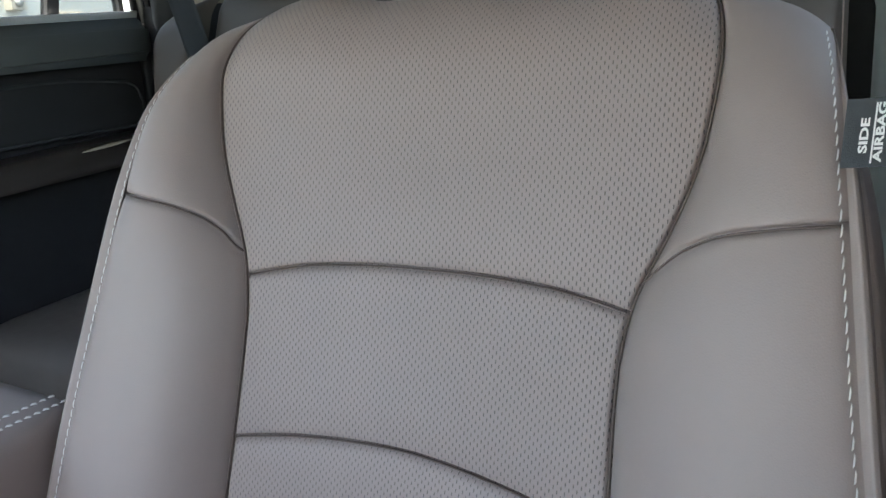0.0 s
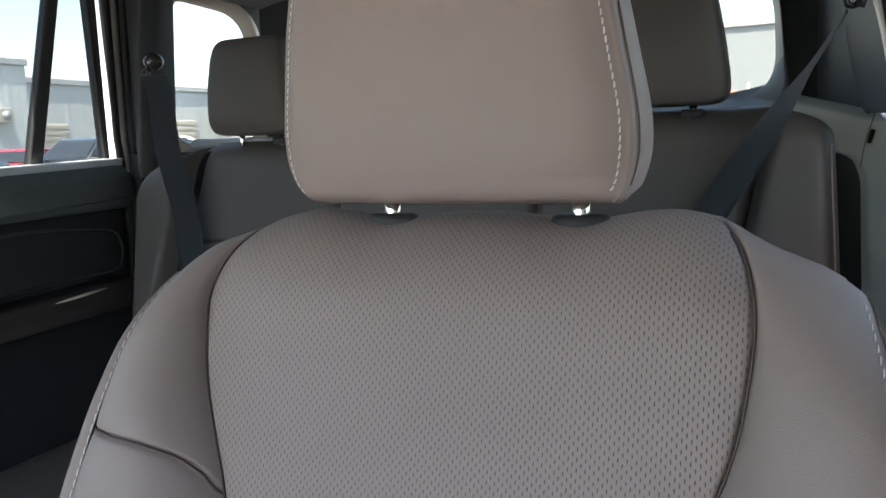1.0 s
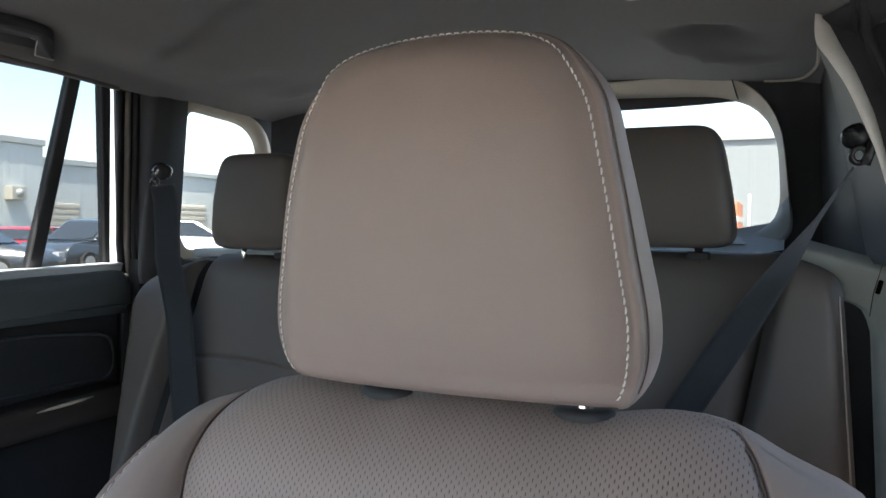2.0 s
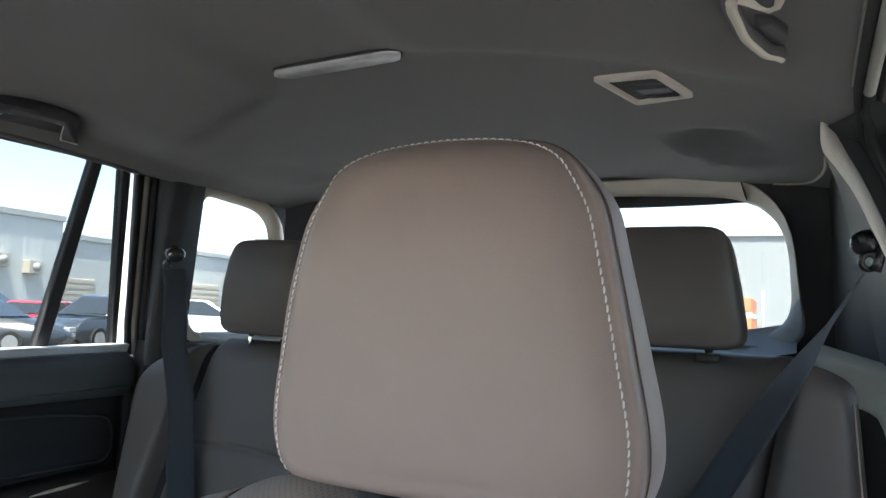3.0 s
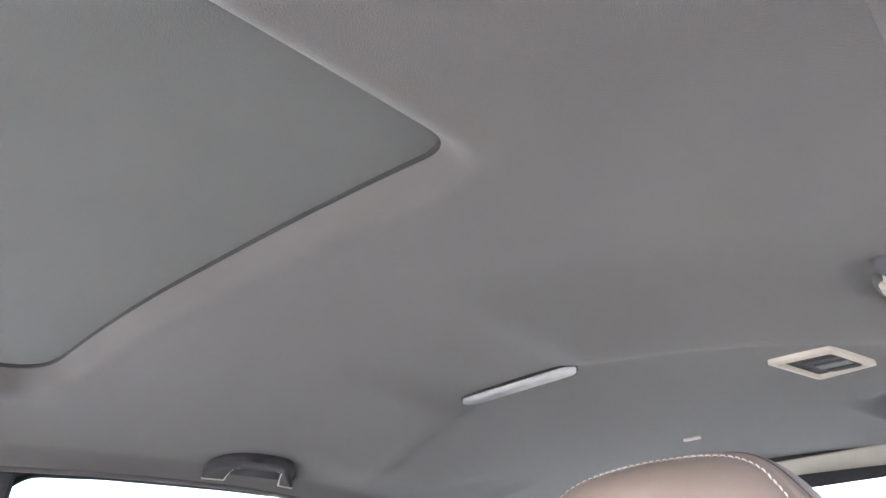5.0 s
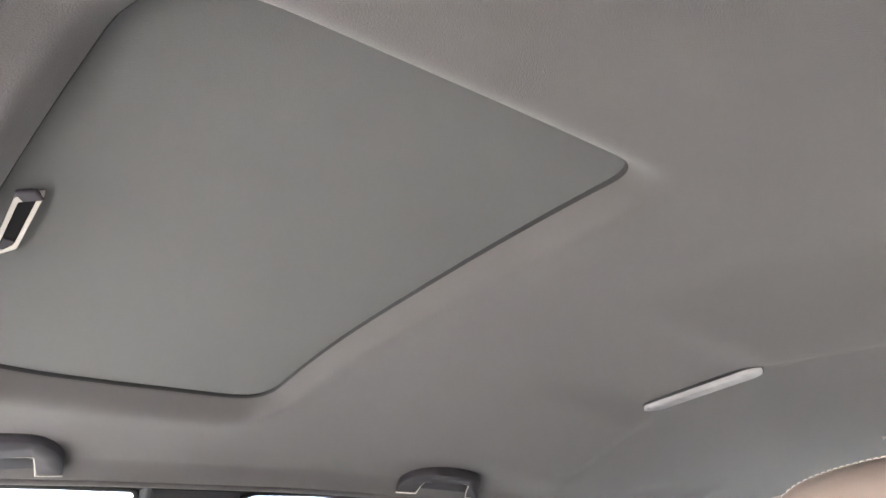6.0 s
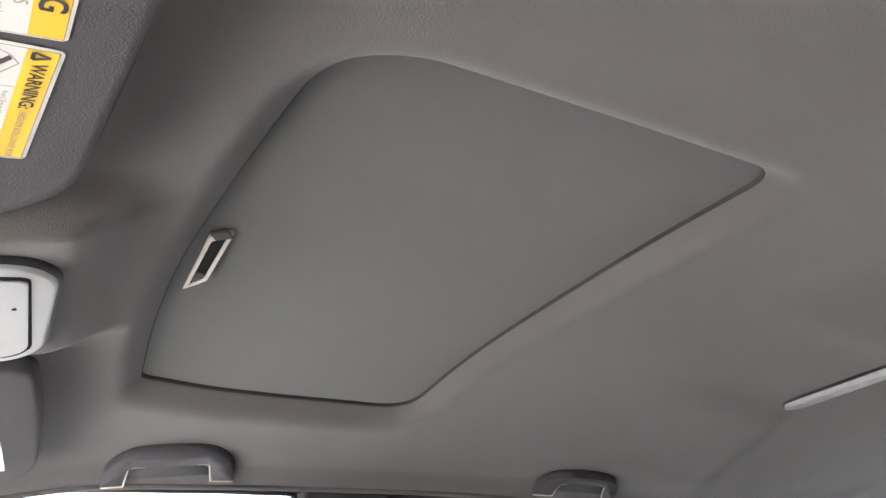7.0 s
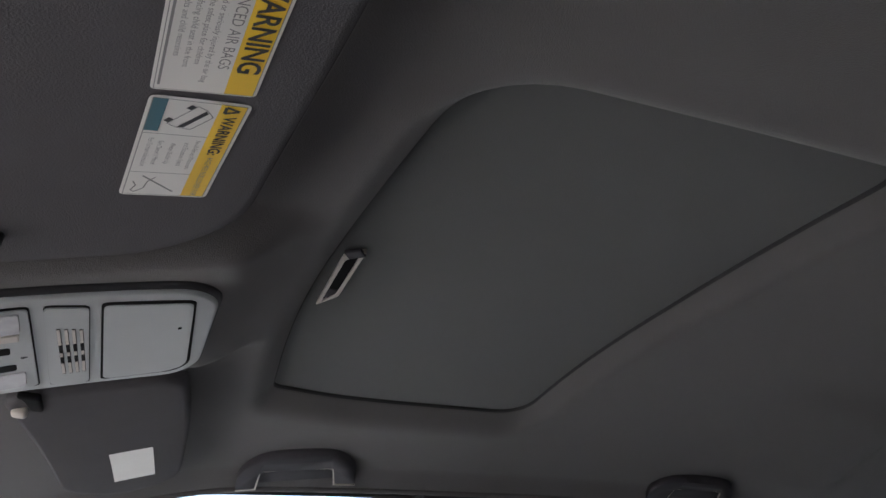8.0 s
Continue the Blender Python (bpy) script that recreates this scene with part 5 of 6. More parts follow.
def hook_handle():
    """The driver's side rear handle: a slim bent grip between a broad front foot and a small rear pivot."""
    h = thing("grab_handle", "charcoal plastic grab handle with light painted along its inner edge", "grab handle", "grab handles")

    def at(x, y, t):
        return (x, y, roof_z(x, y) - t)
    line = [(0.5265, 1.050), (0.5255, 1.060), (0.526, 1.072), (0.528, 1.09), (0.532, 1.128), (0.541, 1.158), (0.552, 1.190), (0.562, 1.218)]
    P = [at(*p.to_2d(), 0.020 - 0.010 * sstep(1.17, 1.22, p.y)) for p in (Vector((a, b, 0)) for a, b in rounded_line(line))]
    part("grip", sweep(P, oval(0.0075, 0.010, 14), up=(0, 0, 1)), M_HOOK, h)
    # pale underside line: the grip's highlight as a strip of lighter colour
    E = [(a + 0.0015, b, c - 0.0068) for a, b, c in P]
    part("edge_line", sweep(E, oval(0.0055, 0.0050, 8), up=(0, 0, 1), scale=lambda q: 1.0 - 0.3 * q), M_SATIN, h, "pale line painting the light along the inner edge")
    foot = rounded([(0.522, 1.048), (0.530, 1.038), (0.563, 1.038), (0.571, 1.046), (0.566, 1.074), (0.557, 1.079), (0.527, 1.056)], [0.006, 0.01, 0.01, 0.008, 0.004, 0.004, 0.006], 5)
    part("foot", prism(foot, lambda a, b, t: at(a, b, t * (0.25 + 0.75 * sstep(1.034, 1.060, b))), -0.004, 0.022, 0.007, 3), M_HOOK, h, "broad dark handle foot")
    # the foot's lit edge, painted on the same way
    F = [at(a, b, 0.0195) for a, b in ((0.527, 1.052), (0.540, 1.061), (0.550, 1.071), (0.558, 1.078), (0.565, 1.070), (0.569, 1.050))]
    part("edge_line", sweep(F, oval(0.0040, 0.0055, 8), up=(0, 0, 1)), M_SATIN, h, "pale line painting the light along the foot's edge")
    piv = rounded([(0.541, 1.135), (0.558, 1.140), (0.572, 1.172), (0.566, 1.192), (0.556, 1.184)], 0.006, 4)
    part("pivot_cover", prism(piv, lambda a, b, t: at(a, b, t), -0.004, 0.013, 0.004, 2), M_HOOK, h, "small dark pivot cover")


hook_handle()
part("coat_button", rbox(0.064, 1.672, roof_z(0.064, 1.672) - 0.002, 0.034, 0.008, 0.006, 0.002), M_SATIN, None)
tagged(bpy.data.objects["coat_button"], "small pale clip at the rear of the headliner", "clip")


# ---------- sun visors ----------
def visor(sgn, words):
    v = thing("sun_visor", words, "sun visor", "sun visors")
    if sgn > 0:
        poly = [(0.142, -0.05), (0.140, 0.085), (0.186, 0.139), (0.43, 0.163), (0.58, 0.165), (0.60, 0.05), (0.56, -0.05)]
        rad = [0.02, 0.03, 0.05, 0.1, 0.03, 0.03, 0.03]
    else:
        poly = [(-0.155, -0.036), (-0.172, 0.132), (-0.34, 0.152), (-0.550, 0.160), (-0.582, 0.082), (-0.530, 0.010)]
        rad = [0.02, 0.03, 0.1, 0.045, 0.04, 0.03]
    out = [tuple(p) for p in resample(rounded(poly, rad, 6), 90)]
    c = Vector((sum(p[0] for p in out) / len(out), sum(p[1] for p in out) / len(out)))
    rows = []
    for k, t in ((0.6, 0.012), (0.97, 0.011), (0.993, 0.008), (1.0, 0.003), (0.997, -0.003), (0.990, -0.0072), (0.974, -0.0094), (0.93, -0.010), (0.6, -0.010), (0.3, -0.010), (0.0006, -0.010)):
        row = []
        for a, b in out:
            x, y = c.x + (a - c.x) * k, c.y + (b - c.y) * k
            row.append((x, y, roof_z(x, y) - 0.024 + t))
        rows.append(row)
    part("visor_body", loft(rows), M_VISOR, v)
    if sgn < 0:
        part("clip_pocket", rbox(-0.180, -0.012, roof_z(-0.180, -0.012) - 0.031, 0.046, 0.022, 0.008, 0.003), M_JOINT, v, "dark clip pocket")
        part("visor_clip", rbox(-0.192, -0.021, roof_z(-0.192, -0.021) - 0.036, 0.016, 0.014, 0.010, 0.003), M_SATIN, v, "pale retaining clip")
    else:
        kz = roof_z(0.19, -0.008) - 0.034
        part("visor_knob", sweep([(0.19, -0.008, kz + 0.004), (0.19, -0.008, kz - 0.006), (0.19, -0.008, kz - 0.009)], oval(0.009, 0.009, 14), up=(0, 1, 0), scale=lambda q: 1 if q < 0.9 else 0.7), M_BLACK, v, "black hook stub")
    return v


visor(1, "charcoal driver's sun visor folded up with two warning labels")
visor(-1, "charcoal passenger sun visor folded up with a blank white label")


def on_visor(cx, cy, ax, ay):
    """Places on the visor's underside; a runs along the words, b up them."""
    n = math.hypot(ax, ay)
    ax, ay = ax / n, ay / n
    return lambda a, b, t=0.0: (cx + ax * a + ay * b, cy + ay * a - ax * b, roof_z(cx + ax * a + ay * b, cy + ay * a - ax * b) - 0.0345 - t)


def sheet(place, a0, a1, b0, b1, t, name, mat, parent, label=""):
    return part(name, grid(lambda u, v: place(a0 + (a1 - a0) * u, b0 + (b1 - b0) * v, t), 8, 6), mat, parent, label)


def outline_sheet(place, pts, t, name, mat, parent, label=""):
    ring = [tuple(p) for p in resample(pts, 200)]
    ca, cb = sum(p[0] for p in pts) / len(pts), sum(p[1] for p in pts) / len(pts)
    rows = [[place(ca + (a - ca) * k, cb + (b - cb) * k, t) for a, b in ring] for k in (1.0, 0.8, 0.6, 0.4, 0.2, 0.002)]
    return part(name, loft(rows), mat, parent, label, smooth=False)


def bar_line(place, pts, w, t, name, mat, parent, label=""):
    bm = bmesh.new()
    for (a0, b0), (a1, b1) in zip(pts, pts[1:]):
        d = Vector((a1 - a0, b1 - b0)).normalized() * w * 0.5
        q = ((a0 - d.y, b0 + d.x), (a1 - d.y, b1 + d.x), (a1 + d.y, b1 - d.x), (a0 + d.y, b0 - d.x))
        bm.faces.new([bm.verts.new(place(a, b, t)) for a, b in q])
    return part(name, bm, mat, parent, label, smooth=False)


# air bag label: words run inboard, tops towards the rear
lab = thing("warning_label", "white and yellow air bag warning label on the driver's visor", "label", "visor labels")
PA = on_visor(0.4035, 0.1035, -1.0, -0.07)
outline_sheet(PA, rounded([(-0.070, -0.0245), (0.055, -0.0245), (0.055, 0.0245), (-0.070, 0.0245)], 0.003, 4), 0.0003, "film", M_LABEL_W, lab)
sheet(PA, -0.0685, 0.0535, 0.009, 0.0228, 0.0006, "yellow_band", M_LABEL_Y, lab, "yellow heading band")
lettering("WARNING", 0.0148, lambda a, b: PA(a - 0.001, b + 0.0158, 0.0009), M_INK, lab, label="black word WARNING", bold=0.0003)
bar_line(PA, [(-0.0575, 0.0115), (-0.0530, 0.0202), (-0.0485, 0.0115), (-0.0575, 0.0115)], 0.0016, 0.0009, "alert_triangle", M_INK, lab, "black alert triangle")
lettering("ADVANCED AIR BAGS", 0.0074, lambda a, b: PA(a - 0.004, b + 0.0046, 0.0009), M_INK_GREY, lab, label="grey words ADVANCED AIR BAGS")
for k, (txt, shift) in enumerate((("Children can be killed or seriously injured by the air bag", 0.0), ("The back seat is the safest place for children", -0.004), ("Never put a rear-facing child seat in the front", -0.002), ("Always use seat belts and child restraints", -0.006))):
    lettering(txt, 0.0040, lambda a, b, k=k, s=shift: PA(a * 1.08 + s - 0.004, b - 0.0022 - 0.0047 * k, 0.0009), M_INK_GREY, lab, label="small grey line of words")
bar_line(PA, [(-0.050, -0.0210), (0.050, -0.0210)], 0.0012, 0.0009, "text_bar", M_INK_GREY, lab, "small unreadable line")
bar_line(PA, [(-0.0685, -0.0228), (0.0535, -0.0228), (0.0535, 0.0228), (-0.0685, 0.0228), (-0.0685, -0.0228)], 0.0004, 0.0007, "border_line", M_INK_GREY, lab, "fine border line")

# roll-over label
lab2 = thing("warning_label", "white and yellow roll-over warning label with a tilted car drawing", "label", "visor labels")
PB = on_visor(0.2890, 0.0930, -1.0, -0.13)
outline_sheet(PB, rounded([(-0.054, -0.0245), (0.054, -0.0245), (0.054, 0.0245), (-0.054, 0.0245)], 0.004, 4), 0.0003, "film", M_LABEL_W, lab2)
sheet(PB, -0.052, 0.052, 0.0095, 0.0225, 0.0006, "yellow_band", M_LABEL_Y, lab2, "yellow heading band")
lettering("WARNING:", 0.0088, lambda a, b: PB(a * 0.92 - 0.0205, b + 0.0160, 0.0009), M_INK, lab2, label="black word WARNING", bold=0.0002)
lettering("HIGHER ROLLOVER RISK", 0.0046, lambda a, b: PB(a * 0.95 + 0.0275, b + 0.0160, 0.0009), M_INK_GREY, lab2, label="small grey heading words")
bar_line(PB, [(-0.0500, 0.0125), (-0.0470, 0.0195), (-0.0440, 0.0125), (-0.0500, 0.0125)], 0.0018, 0.0009, "alert_triangle", M_INK, lab2, "black alert triangle")
for k, txt in enumerate(("Avoid Abrupt Maneuvers", "and Excessive Speed", "Always Buckle Up", "See Owner's Manual", "For Further Information")):
    lettering(txt, 0.0039, lambda a, b, k=k: PB(a * 0.82 + 0.002, b + 0.0062 - 0.0052 * k - (0.0015 if k > 1 else 0) - (0.0012 if k > 2 else 0), 0.0009), M_INK_GREY, lab2, label="small grey line of words")
sheet(PB, -0.052, -0.0205, -0.0225, -0.0155, 0.0006, "teal_patch", M_INK_BLUE, lab2, "dark teal ground patch")
# tilted vehicle, plain shapes
TILT = radians(32)


def tilted(a, b):
    return (-0.036 + a * math.cos(TILT) + b * math.sin(TILT), -0.0025 - a * math.sin(TILT) + b * math.cos(TILT))


bar_line(PB, [tilted(*q) for q in ((-0.011, -0.005), (-0.011, 0.001), (-0.008, 0.0075), (0.008, 0.0075), (0.011, 0.001), (0.011, -0.005), (-0.011, -0.005))], 0.0006, 0.0009, "car_outline", M_INK_GREY, lab2, "outline of a car")
outline_sheet(PB, [tilted(*q) for q in ((-0.0105, 0.0008), (0.0105, 0.0008), (0.009, 0.0036), (-0.009, 0.0036))], 0.0009, "car_window", M_INK, lab2, "dark car window")
outline_sheet(PB, [tilted(*q) for q in ((-0.010, -0.0082), (-0.006, -0.0082), (-0.006, -0.005), (-0.010, -0.005))], 0.0009, "car_wheel", M_INK, lab2)
outline_sheet(PB, [tilted(*q) for q in ((0.006, -0.0082), (0.010, -0.0082), (0.010, -0.005), (0.006, -0.005))], 0.0009, "car_wheel", M_INK, lab2)
bar_line(PB, [(-0.0185, -0.0225), (-0.0185, 0.0095)], 0.0005, 0.0009, "rule", M_INK_GREY, lab2)
bar_line(PB, [(0.0245, -0.0225), (0.0245, 0.0095)], 0.0005, 0.0009, "rule", M_INK_GREY, lab2)
bar_line(PB, [(-0.052, -0.0225), (0.052, -0.0225), (0.052, 0.0225), (-0.052, 0.0225), (-0.052, -0.0225)], 0.0005, 0.0007, "border_line", M_INK_GREY, lab2)
bar_line(PB, [(0.029, -0.015), (0.047, 0.004)], 0.0013, 0.0009, "belt_sign", M_INK_GREY, lab2, "slanted belt sign")
bar_line(PB, [(0.030, -0.008), (0.036, -0.0115), (0.044, -0.0125), (0.049, -0.017), (0.047, -0.019), (0.041, -0.017), (0.036, -0.019)], 0.0008, 0.0009, "seat_sign", M_INK_GREY, lab2, "plain seat sign")

# blank label on the other visor
lab3 = thing("visor_label", "blank white paper label on the passenger visor", "label", "visor labels")
outline_sheet(lambda a, b, t: (a, b, roof_z(a, b) - 0.0345 - t), [(-0.403, 0.062), (-0.398, 0.113), (-0.508, 0.124), (-0.515, 0.073)], 0.0004, "film", M_LABEL_W, lab3)


# ---------- overhead console ----------
con = thing("overhead_console", "light grey overhead console with storage lid, microphone grille and lamps", "overhead console")


def con_place(x, y, t):
    return (x, y, roof_z(x, y) - 0.034 - t)


body = resample(rounded([(0.103, -0.075), (0.085, 0.118), (0.060, 0.139), (-0.095, 0.137), (-0.122, 0.118), (-0.121, 0.040), (-0.108, -0.075)], [0.01, 0.025, 0.02, 0.02, 0.03, 0.04, 0.01], 6), 90)
cb = Vector((0, 0.03))
rows = [[con_place(cb.x + (p.x - cb.x) * k + 0.007 * sstep(0.0, 0.06, p.x) * sstep(1.0, 1.02, k), cb.y + (p.y - cb.y) * k, t) for p in body] for k, t in ((1.026, -0.012), (1.026, 0.001), (1.021, 0.0035), (0.99, 0.0035))]
part("gasket", loft(rows), M_BLACK, con, "dark seam round the console")
rows = []
for k, t in ((1.006, 0.0025), (1.006, 0.0045), (1.002, 0.0062), (0.993, 0.0072), (0.985, 0.0075), (0.7, 0.0075), (0.35, 0.0075), (0.01, 0.0075)):
    rows.append([con_place(cb.x + (p.x - cb.x) * k, cb.y + (p.y - cb.y) * k, t) for p in body])
part("console_shell", loft(rows), M_CONSOLE, con)


def inset(pts, rad, name, mat, label, t=0.0095, gap=0.0028):
    ring = rounded(pts, rad, 5)
    c = Vector((sum(p[0] for p in ring) / len(ring), sum(p[1] for p in ring) / len(ring)))
    out = []
    for a, b in ring:
        d = Vector((a, b)) - c
        d = d * (1 + gap / d.length)
        out.append((c.x + d.x, c.y + d.y))
    g = part("joint", prism(out, con_place, 0.004, 0.0082), M_JOINT, con, "dark joint round a panel", smooth=False)
    return part(name, prism(ring, con_place, 0.006, t, 0.0014, 2), mat, con, label, smooth=False)


inset([(0.074, 0.055), (0.066, 0.120), (-0.085, 0.126), (-0.104, 0.115), (-0.106, 0.054)], [0.006, 0.008, 0.02, 0.02, 0.006], "storage_lid", M_CONSOLE, "light grey storage lid", gap=0.0050)
part("lid_dot", prism(oval(0.0028, 0.0018, 10), lambda a, b, t: con_place(0.013 + a, 0.113 + b, t), 0.009, 0.0099), M_JOINT, con, "small dark mark")
inset([(0.081, 0.016), (0.073, 0.045), (-0.1105, 0.042), (-0.104, 0.011)], 0.006, "grille_panel", M_CONSOLE, "light grey microphone panel", gap=0.0026)
for k in range(4):
    y = 0.0235 + 0.0052 * k
    bar = part("grille_slot", prism(rounded([(0.038 - 0.002 * k, y - 0.0014), (0.038 - 0.002 * k, y + 0.0014), (-0.075, y + 0.0014), (-0.075, y - 0.0014)], 0.001, 2), con_place, 0.0093, 0.0101), M_JOINT, con, "dark grille slot", smooth=False)
    part("grille_rib", prism([(0.037 - 0.002 * k, y - 0.0011), (0.037 - 0.002 * k, y + 0.0011), (0.002, y + 0.0011), (0.002, y - 0.0011)], con_place, 0.0099, 0.0108), M_SATIN, bar, "pale rib", smooth=False)
    part("grille_rib", prism([(-0.018, y - 0.0011), (-0.018, y + 0.0011), (-0.027, y + 0.0011), (-0.027, y - 0.0011)], con_place, 0.0099, 0.0108), M_SATIN, bar, "pale rib", smooth=False)
    part("grille_rib", prism([(-0.045, y - 0.0011), (-0.045, y + 0.0011), (-0.072, y + 0.0011), (-0.072, y - 0.0011)], con_place, 0.0099, 0.0108), M_SATIN, bar, "pale rib", smooth=False)
inset([(0.086, -0.055), (0.082, 0.006), (-0.100, 0.002), (-0.098, -0.055)], 0.005, "switch_panel", M_CONSOLE, "light grey switch panel", gap=0.0028)
part("map_lamp", prism(rounded([(0.080, -0.05), (0.078, 0.001), (0.040, -0.001), (0.042, -0.05)], 0.004, 4), con_place, 0.009, 0.0115, 0.001), M_LENS, con, "frosted map lamp lens", smooth=False)
part("lamp_strip", prism([(0.039, -0.05), (0.037, -0.002), (0.023, -0.003), (0.025, -0.05)], con_place, 0.009, 0.0115, 0.001), M_SATIN, con, "warm pale strip", smooth=False)
part("switch", prism(rounded([(0.012, -0.05), (0.010, -0.010), (-0.006, -0.011), (-0.004, -0.05)], 0.003, 3), con_place, 0.009, 0.0105), M_JOINT, con, "dark rocker switch", smooth=False)
part("switch", prism(oval(0.003, 0.008, 12), lambda a, b, t: con_place(-0.018 + a, -0.008 + b, t), 0.009, 0.0102), M_BLACK, con, "small dark button", smooth=False)
part("switch", prism(rounded([(-0.030, -0.05), (-0.031, -0.009), (-0.047, -0.010), (-0.046, -0.05)], 0.003, 3), con_place, 0.009, 0.0105), M_JOINT, con, "dark rocker switch", smooth=False)
part("map_lamp", prism(rounded([(-0.052, -0.05), (-0.053, -0.004), (-0.090, -0.006), (-0.088, -0.05)], 0.004, 4), con_place, 0.009, 0.0115, 0.001), M_LENS, con, "frosted map lamp lens", smooth=False)


# ---------- outside ----------
M_ASPHALT = material("pale_asphalt", (0.10, 0.095, 0.087), 0.9, var=0.3, var_scale=0.4, grain=0.5, grain_scale=60)
M_WALL = material("pale_blue_grey_cladding", (0.50, 0.525, 0.515), 0.6, var=0.05, var_scale=0.3)
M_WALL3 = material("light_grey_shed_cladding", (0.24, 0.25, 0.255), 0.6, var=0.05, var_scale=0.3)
M_WALL2 = material("grey_cladding", (0.47, 0.49, 0.48), 0.6, var=0.05, var_scale=0.3)
M_CAP = material("roof_flashing", (0.40, 0.41, 0.40), 0.5, var=0.1)
M_ROLLER = material("beige_roller_door", (0.45, 0.42, 0.36), 0.6, var=0.1, var_scale=2)
M_RED = material("red_car_paint", (0.45, 0.03, 0.04), 0.25, coat=0.6, var=0.04)
M_DARKCAR = material("dark_car_paint", (0.035, 0.042, 0.05), 0.25, coat=0.6, var=0.06)
M_SILVER = material("silver_car_paint", (0.45, 0.47, 0.48), 0.3, metal=0.4, coat=0.5, var=0.05)
M_CARGLASS = material("tinted_car_glass", (0.03, 0.035, 0.04), 0.08, var=0.1)
M_TYRE = material("tyre_rubber", (0.02, 0.02, 0.02), 0.85, var=0.2)
M_RIM = material("alloy_rim", (0.5, 0.5, 0.52), 0.3, metal=0.9, var=0.05)
M_TAIL = material("red_lamp_lens", (0.5, 0.02, 0.03), 0.2, var=0.05)
M_ORANGE = material("faded_orange_steel", (0.55, 0.20, 0.10), 0.6, var=0.15, var_scale=2)

bm = grid(lambda u, v: (-900 + 1800 * u, -900 + 1800 * v, 0), 8, 8)
tagged(part("ground", bm, M_ASPHALT), "pale worn asphalt of the parking lot", "ground", kind="structure")


def box_part(name, x0, x1, y0, y1, z0, z1, mat, parent, label="", bevel=0.03):
    return part(name, rbox((x0 + x1) / 2, (y0 + y1) / 2, (z0 + z1) / 2, x1 - x0, y1 - y0, z1 - z0, bevel), mat, parent, label, smooth=False)


def ribbed(x0, y0, x1, y1, h, pitch, depth):
    """An upright sheet of ribbed cladding from one ground point to another."""
    d = Vector((x1 - x0, y1 - y0))
    n = max(2, int(d.length / pitch))
    nrm = Vector((d.y, -d.x)).normalized()
    P = []
    for i in range(n):
        for k, o in ((0.0, 0), (0.62, 0), (0.70, depth), (0.92, depth)):
            q = Vector((x0, y0)) + d * ((i + k) / n) + nrm * o
            P.append(q)
    P.append(Vector((x1, y1)))
    bm = bmesh.new()
    lo = [bm.verts.new((p.x, p.y, 0)) for p in P]
    hi = [bm.verts.new((p.x, p.y, h)) for p in P]
    for a in range(len(P) - 1):
        bm.faces.new((lo[a], lo[a + 1], hi[a + 1], hi[a]))
    return bm


def warehouse(words, x0, x1, y0, y1, h, mat, doors=(), boxes=()):
    b = thing("warehouse", words, "building")
    # two faces towards the lot
    part("wall", ribbed(x1, y0, x1, y1, h, 0.9, 0.008), mat, b, smooth=False)
    part("wall", ribbed(x0, y0, x1, y0, h, 0.9, 0.008), mat, b, smooth=False)
    box_part("building_core", x0, x1 - 0.1, y0 + 0.1, y1, 0, h - 0.1, mat, b)
    box_part("roof_edge", x0 - 0.1, x1 + 0.12, y0 - 0.12, y1 + 0.1, h - 0.05, h + 0.28, M_CAP, b, "grey roof flashing")
    for face, a0, a1, z0, z1 in doors:
        if face == "x":
            d = box_part("roller_door", x1 - 0.05, x1 + 0.06, a0, a1, z0, z1, M_ROLLER, b, "beige roller door")
        else:
            d = box_part("roller_door", a0, a1, y0 - 0.06, y0 + 0.05, z0, z1, M_ROLLER, b, "beige roller door")
        for k in range(8):
            z = z0 + (z1 - z0) * (k + 0.5) / 8
            if face == "x":
                box_part("slat", x1 + 0.06, x1 + 0.09, a0 + 0.05, a1 - 0.05, z - 0.1, z + 0.1, M_ROLLER, d)
            else:
                box_part("slat", a0 + 0.05, a1 - 0.05, y0 - 0.09, y0 - 0.06, z - 0.1, z + 0.1, M_ROLLER, d)
    for face, a, z, s in boxes:
        x, y = (x1 + 0.3, a) if face == "x" else (a, y0 - 0.3)
        u = box_part("wall_unit", x - 0.3, x + 0.3, y - s, y + s, z - 0.35, z + 0.35, M_ROLLER, b, "beige wall fan unit")
        part("fan_ring", sweep([(x + 0.31, y, z), (x + 0.36, y, z)], oval(0.22, 0.22, 16), up=(0, 0, 1)), M_CAP, u, "round fan grille")
    return b


warehouse("pale blue-grey ribbed metal warehouse with fan units on its wall", -60, -36, 4, 26.8, 5.75, M_WALL, doors=(("x", 9, 13, 0, 3.6),), boxes=(("x", 23.3, 3.35, 0.4), ("x", 25.1, 3.1, 0.4)))
warehouse("lower pale metal warehouse with a beige roller door", -62, -38, 27.1, 46, 5.05, M_WALL2, doors=(("x", 28.2, 30.6, 0, 2.75), ("x", 38, 41, 0, 3.0)), boxes=(("x", 35.0, 3.2, 0.4),))
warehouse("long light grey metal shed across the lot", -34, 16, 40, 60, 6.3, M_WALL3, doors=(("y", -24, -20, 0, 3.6),))


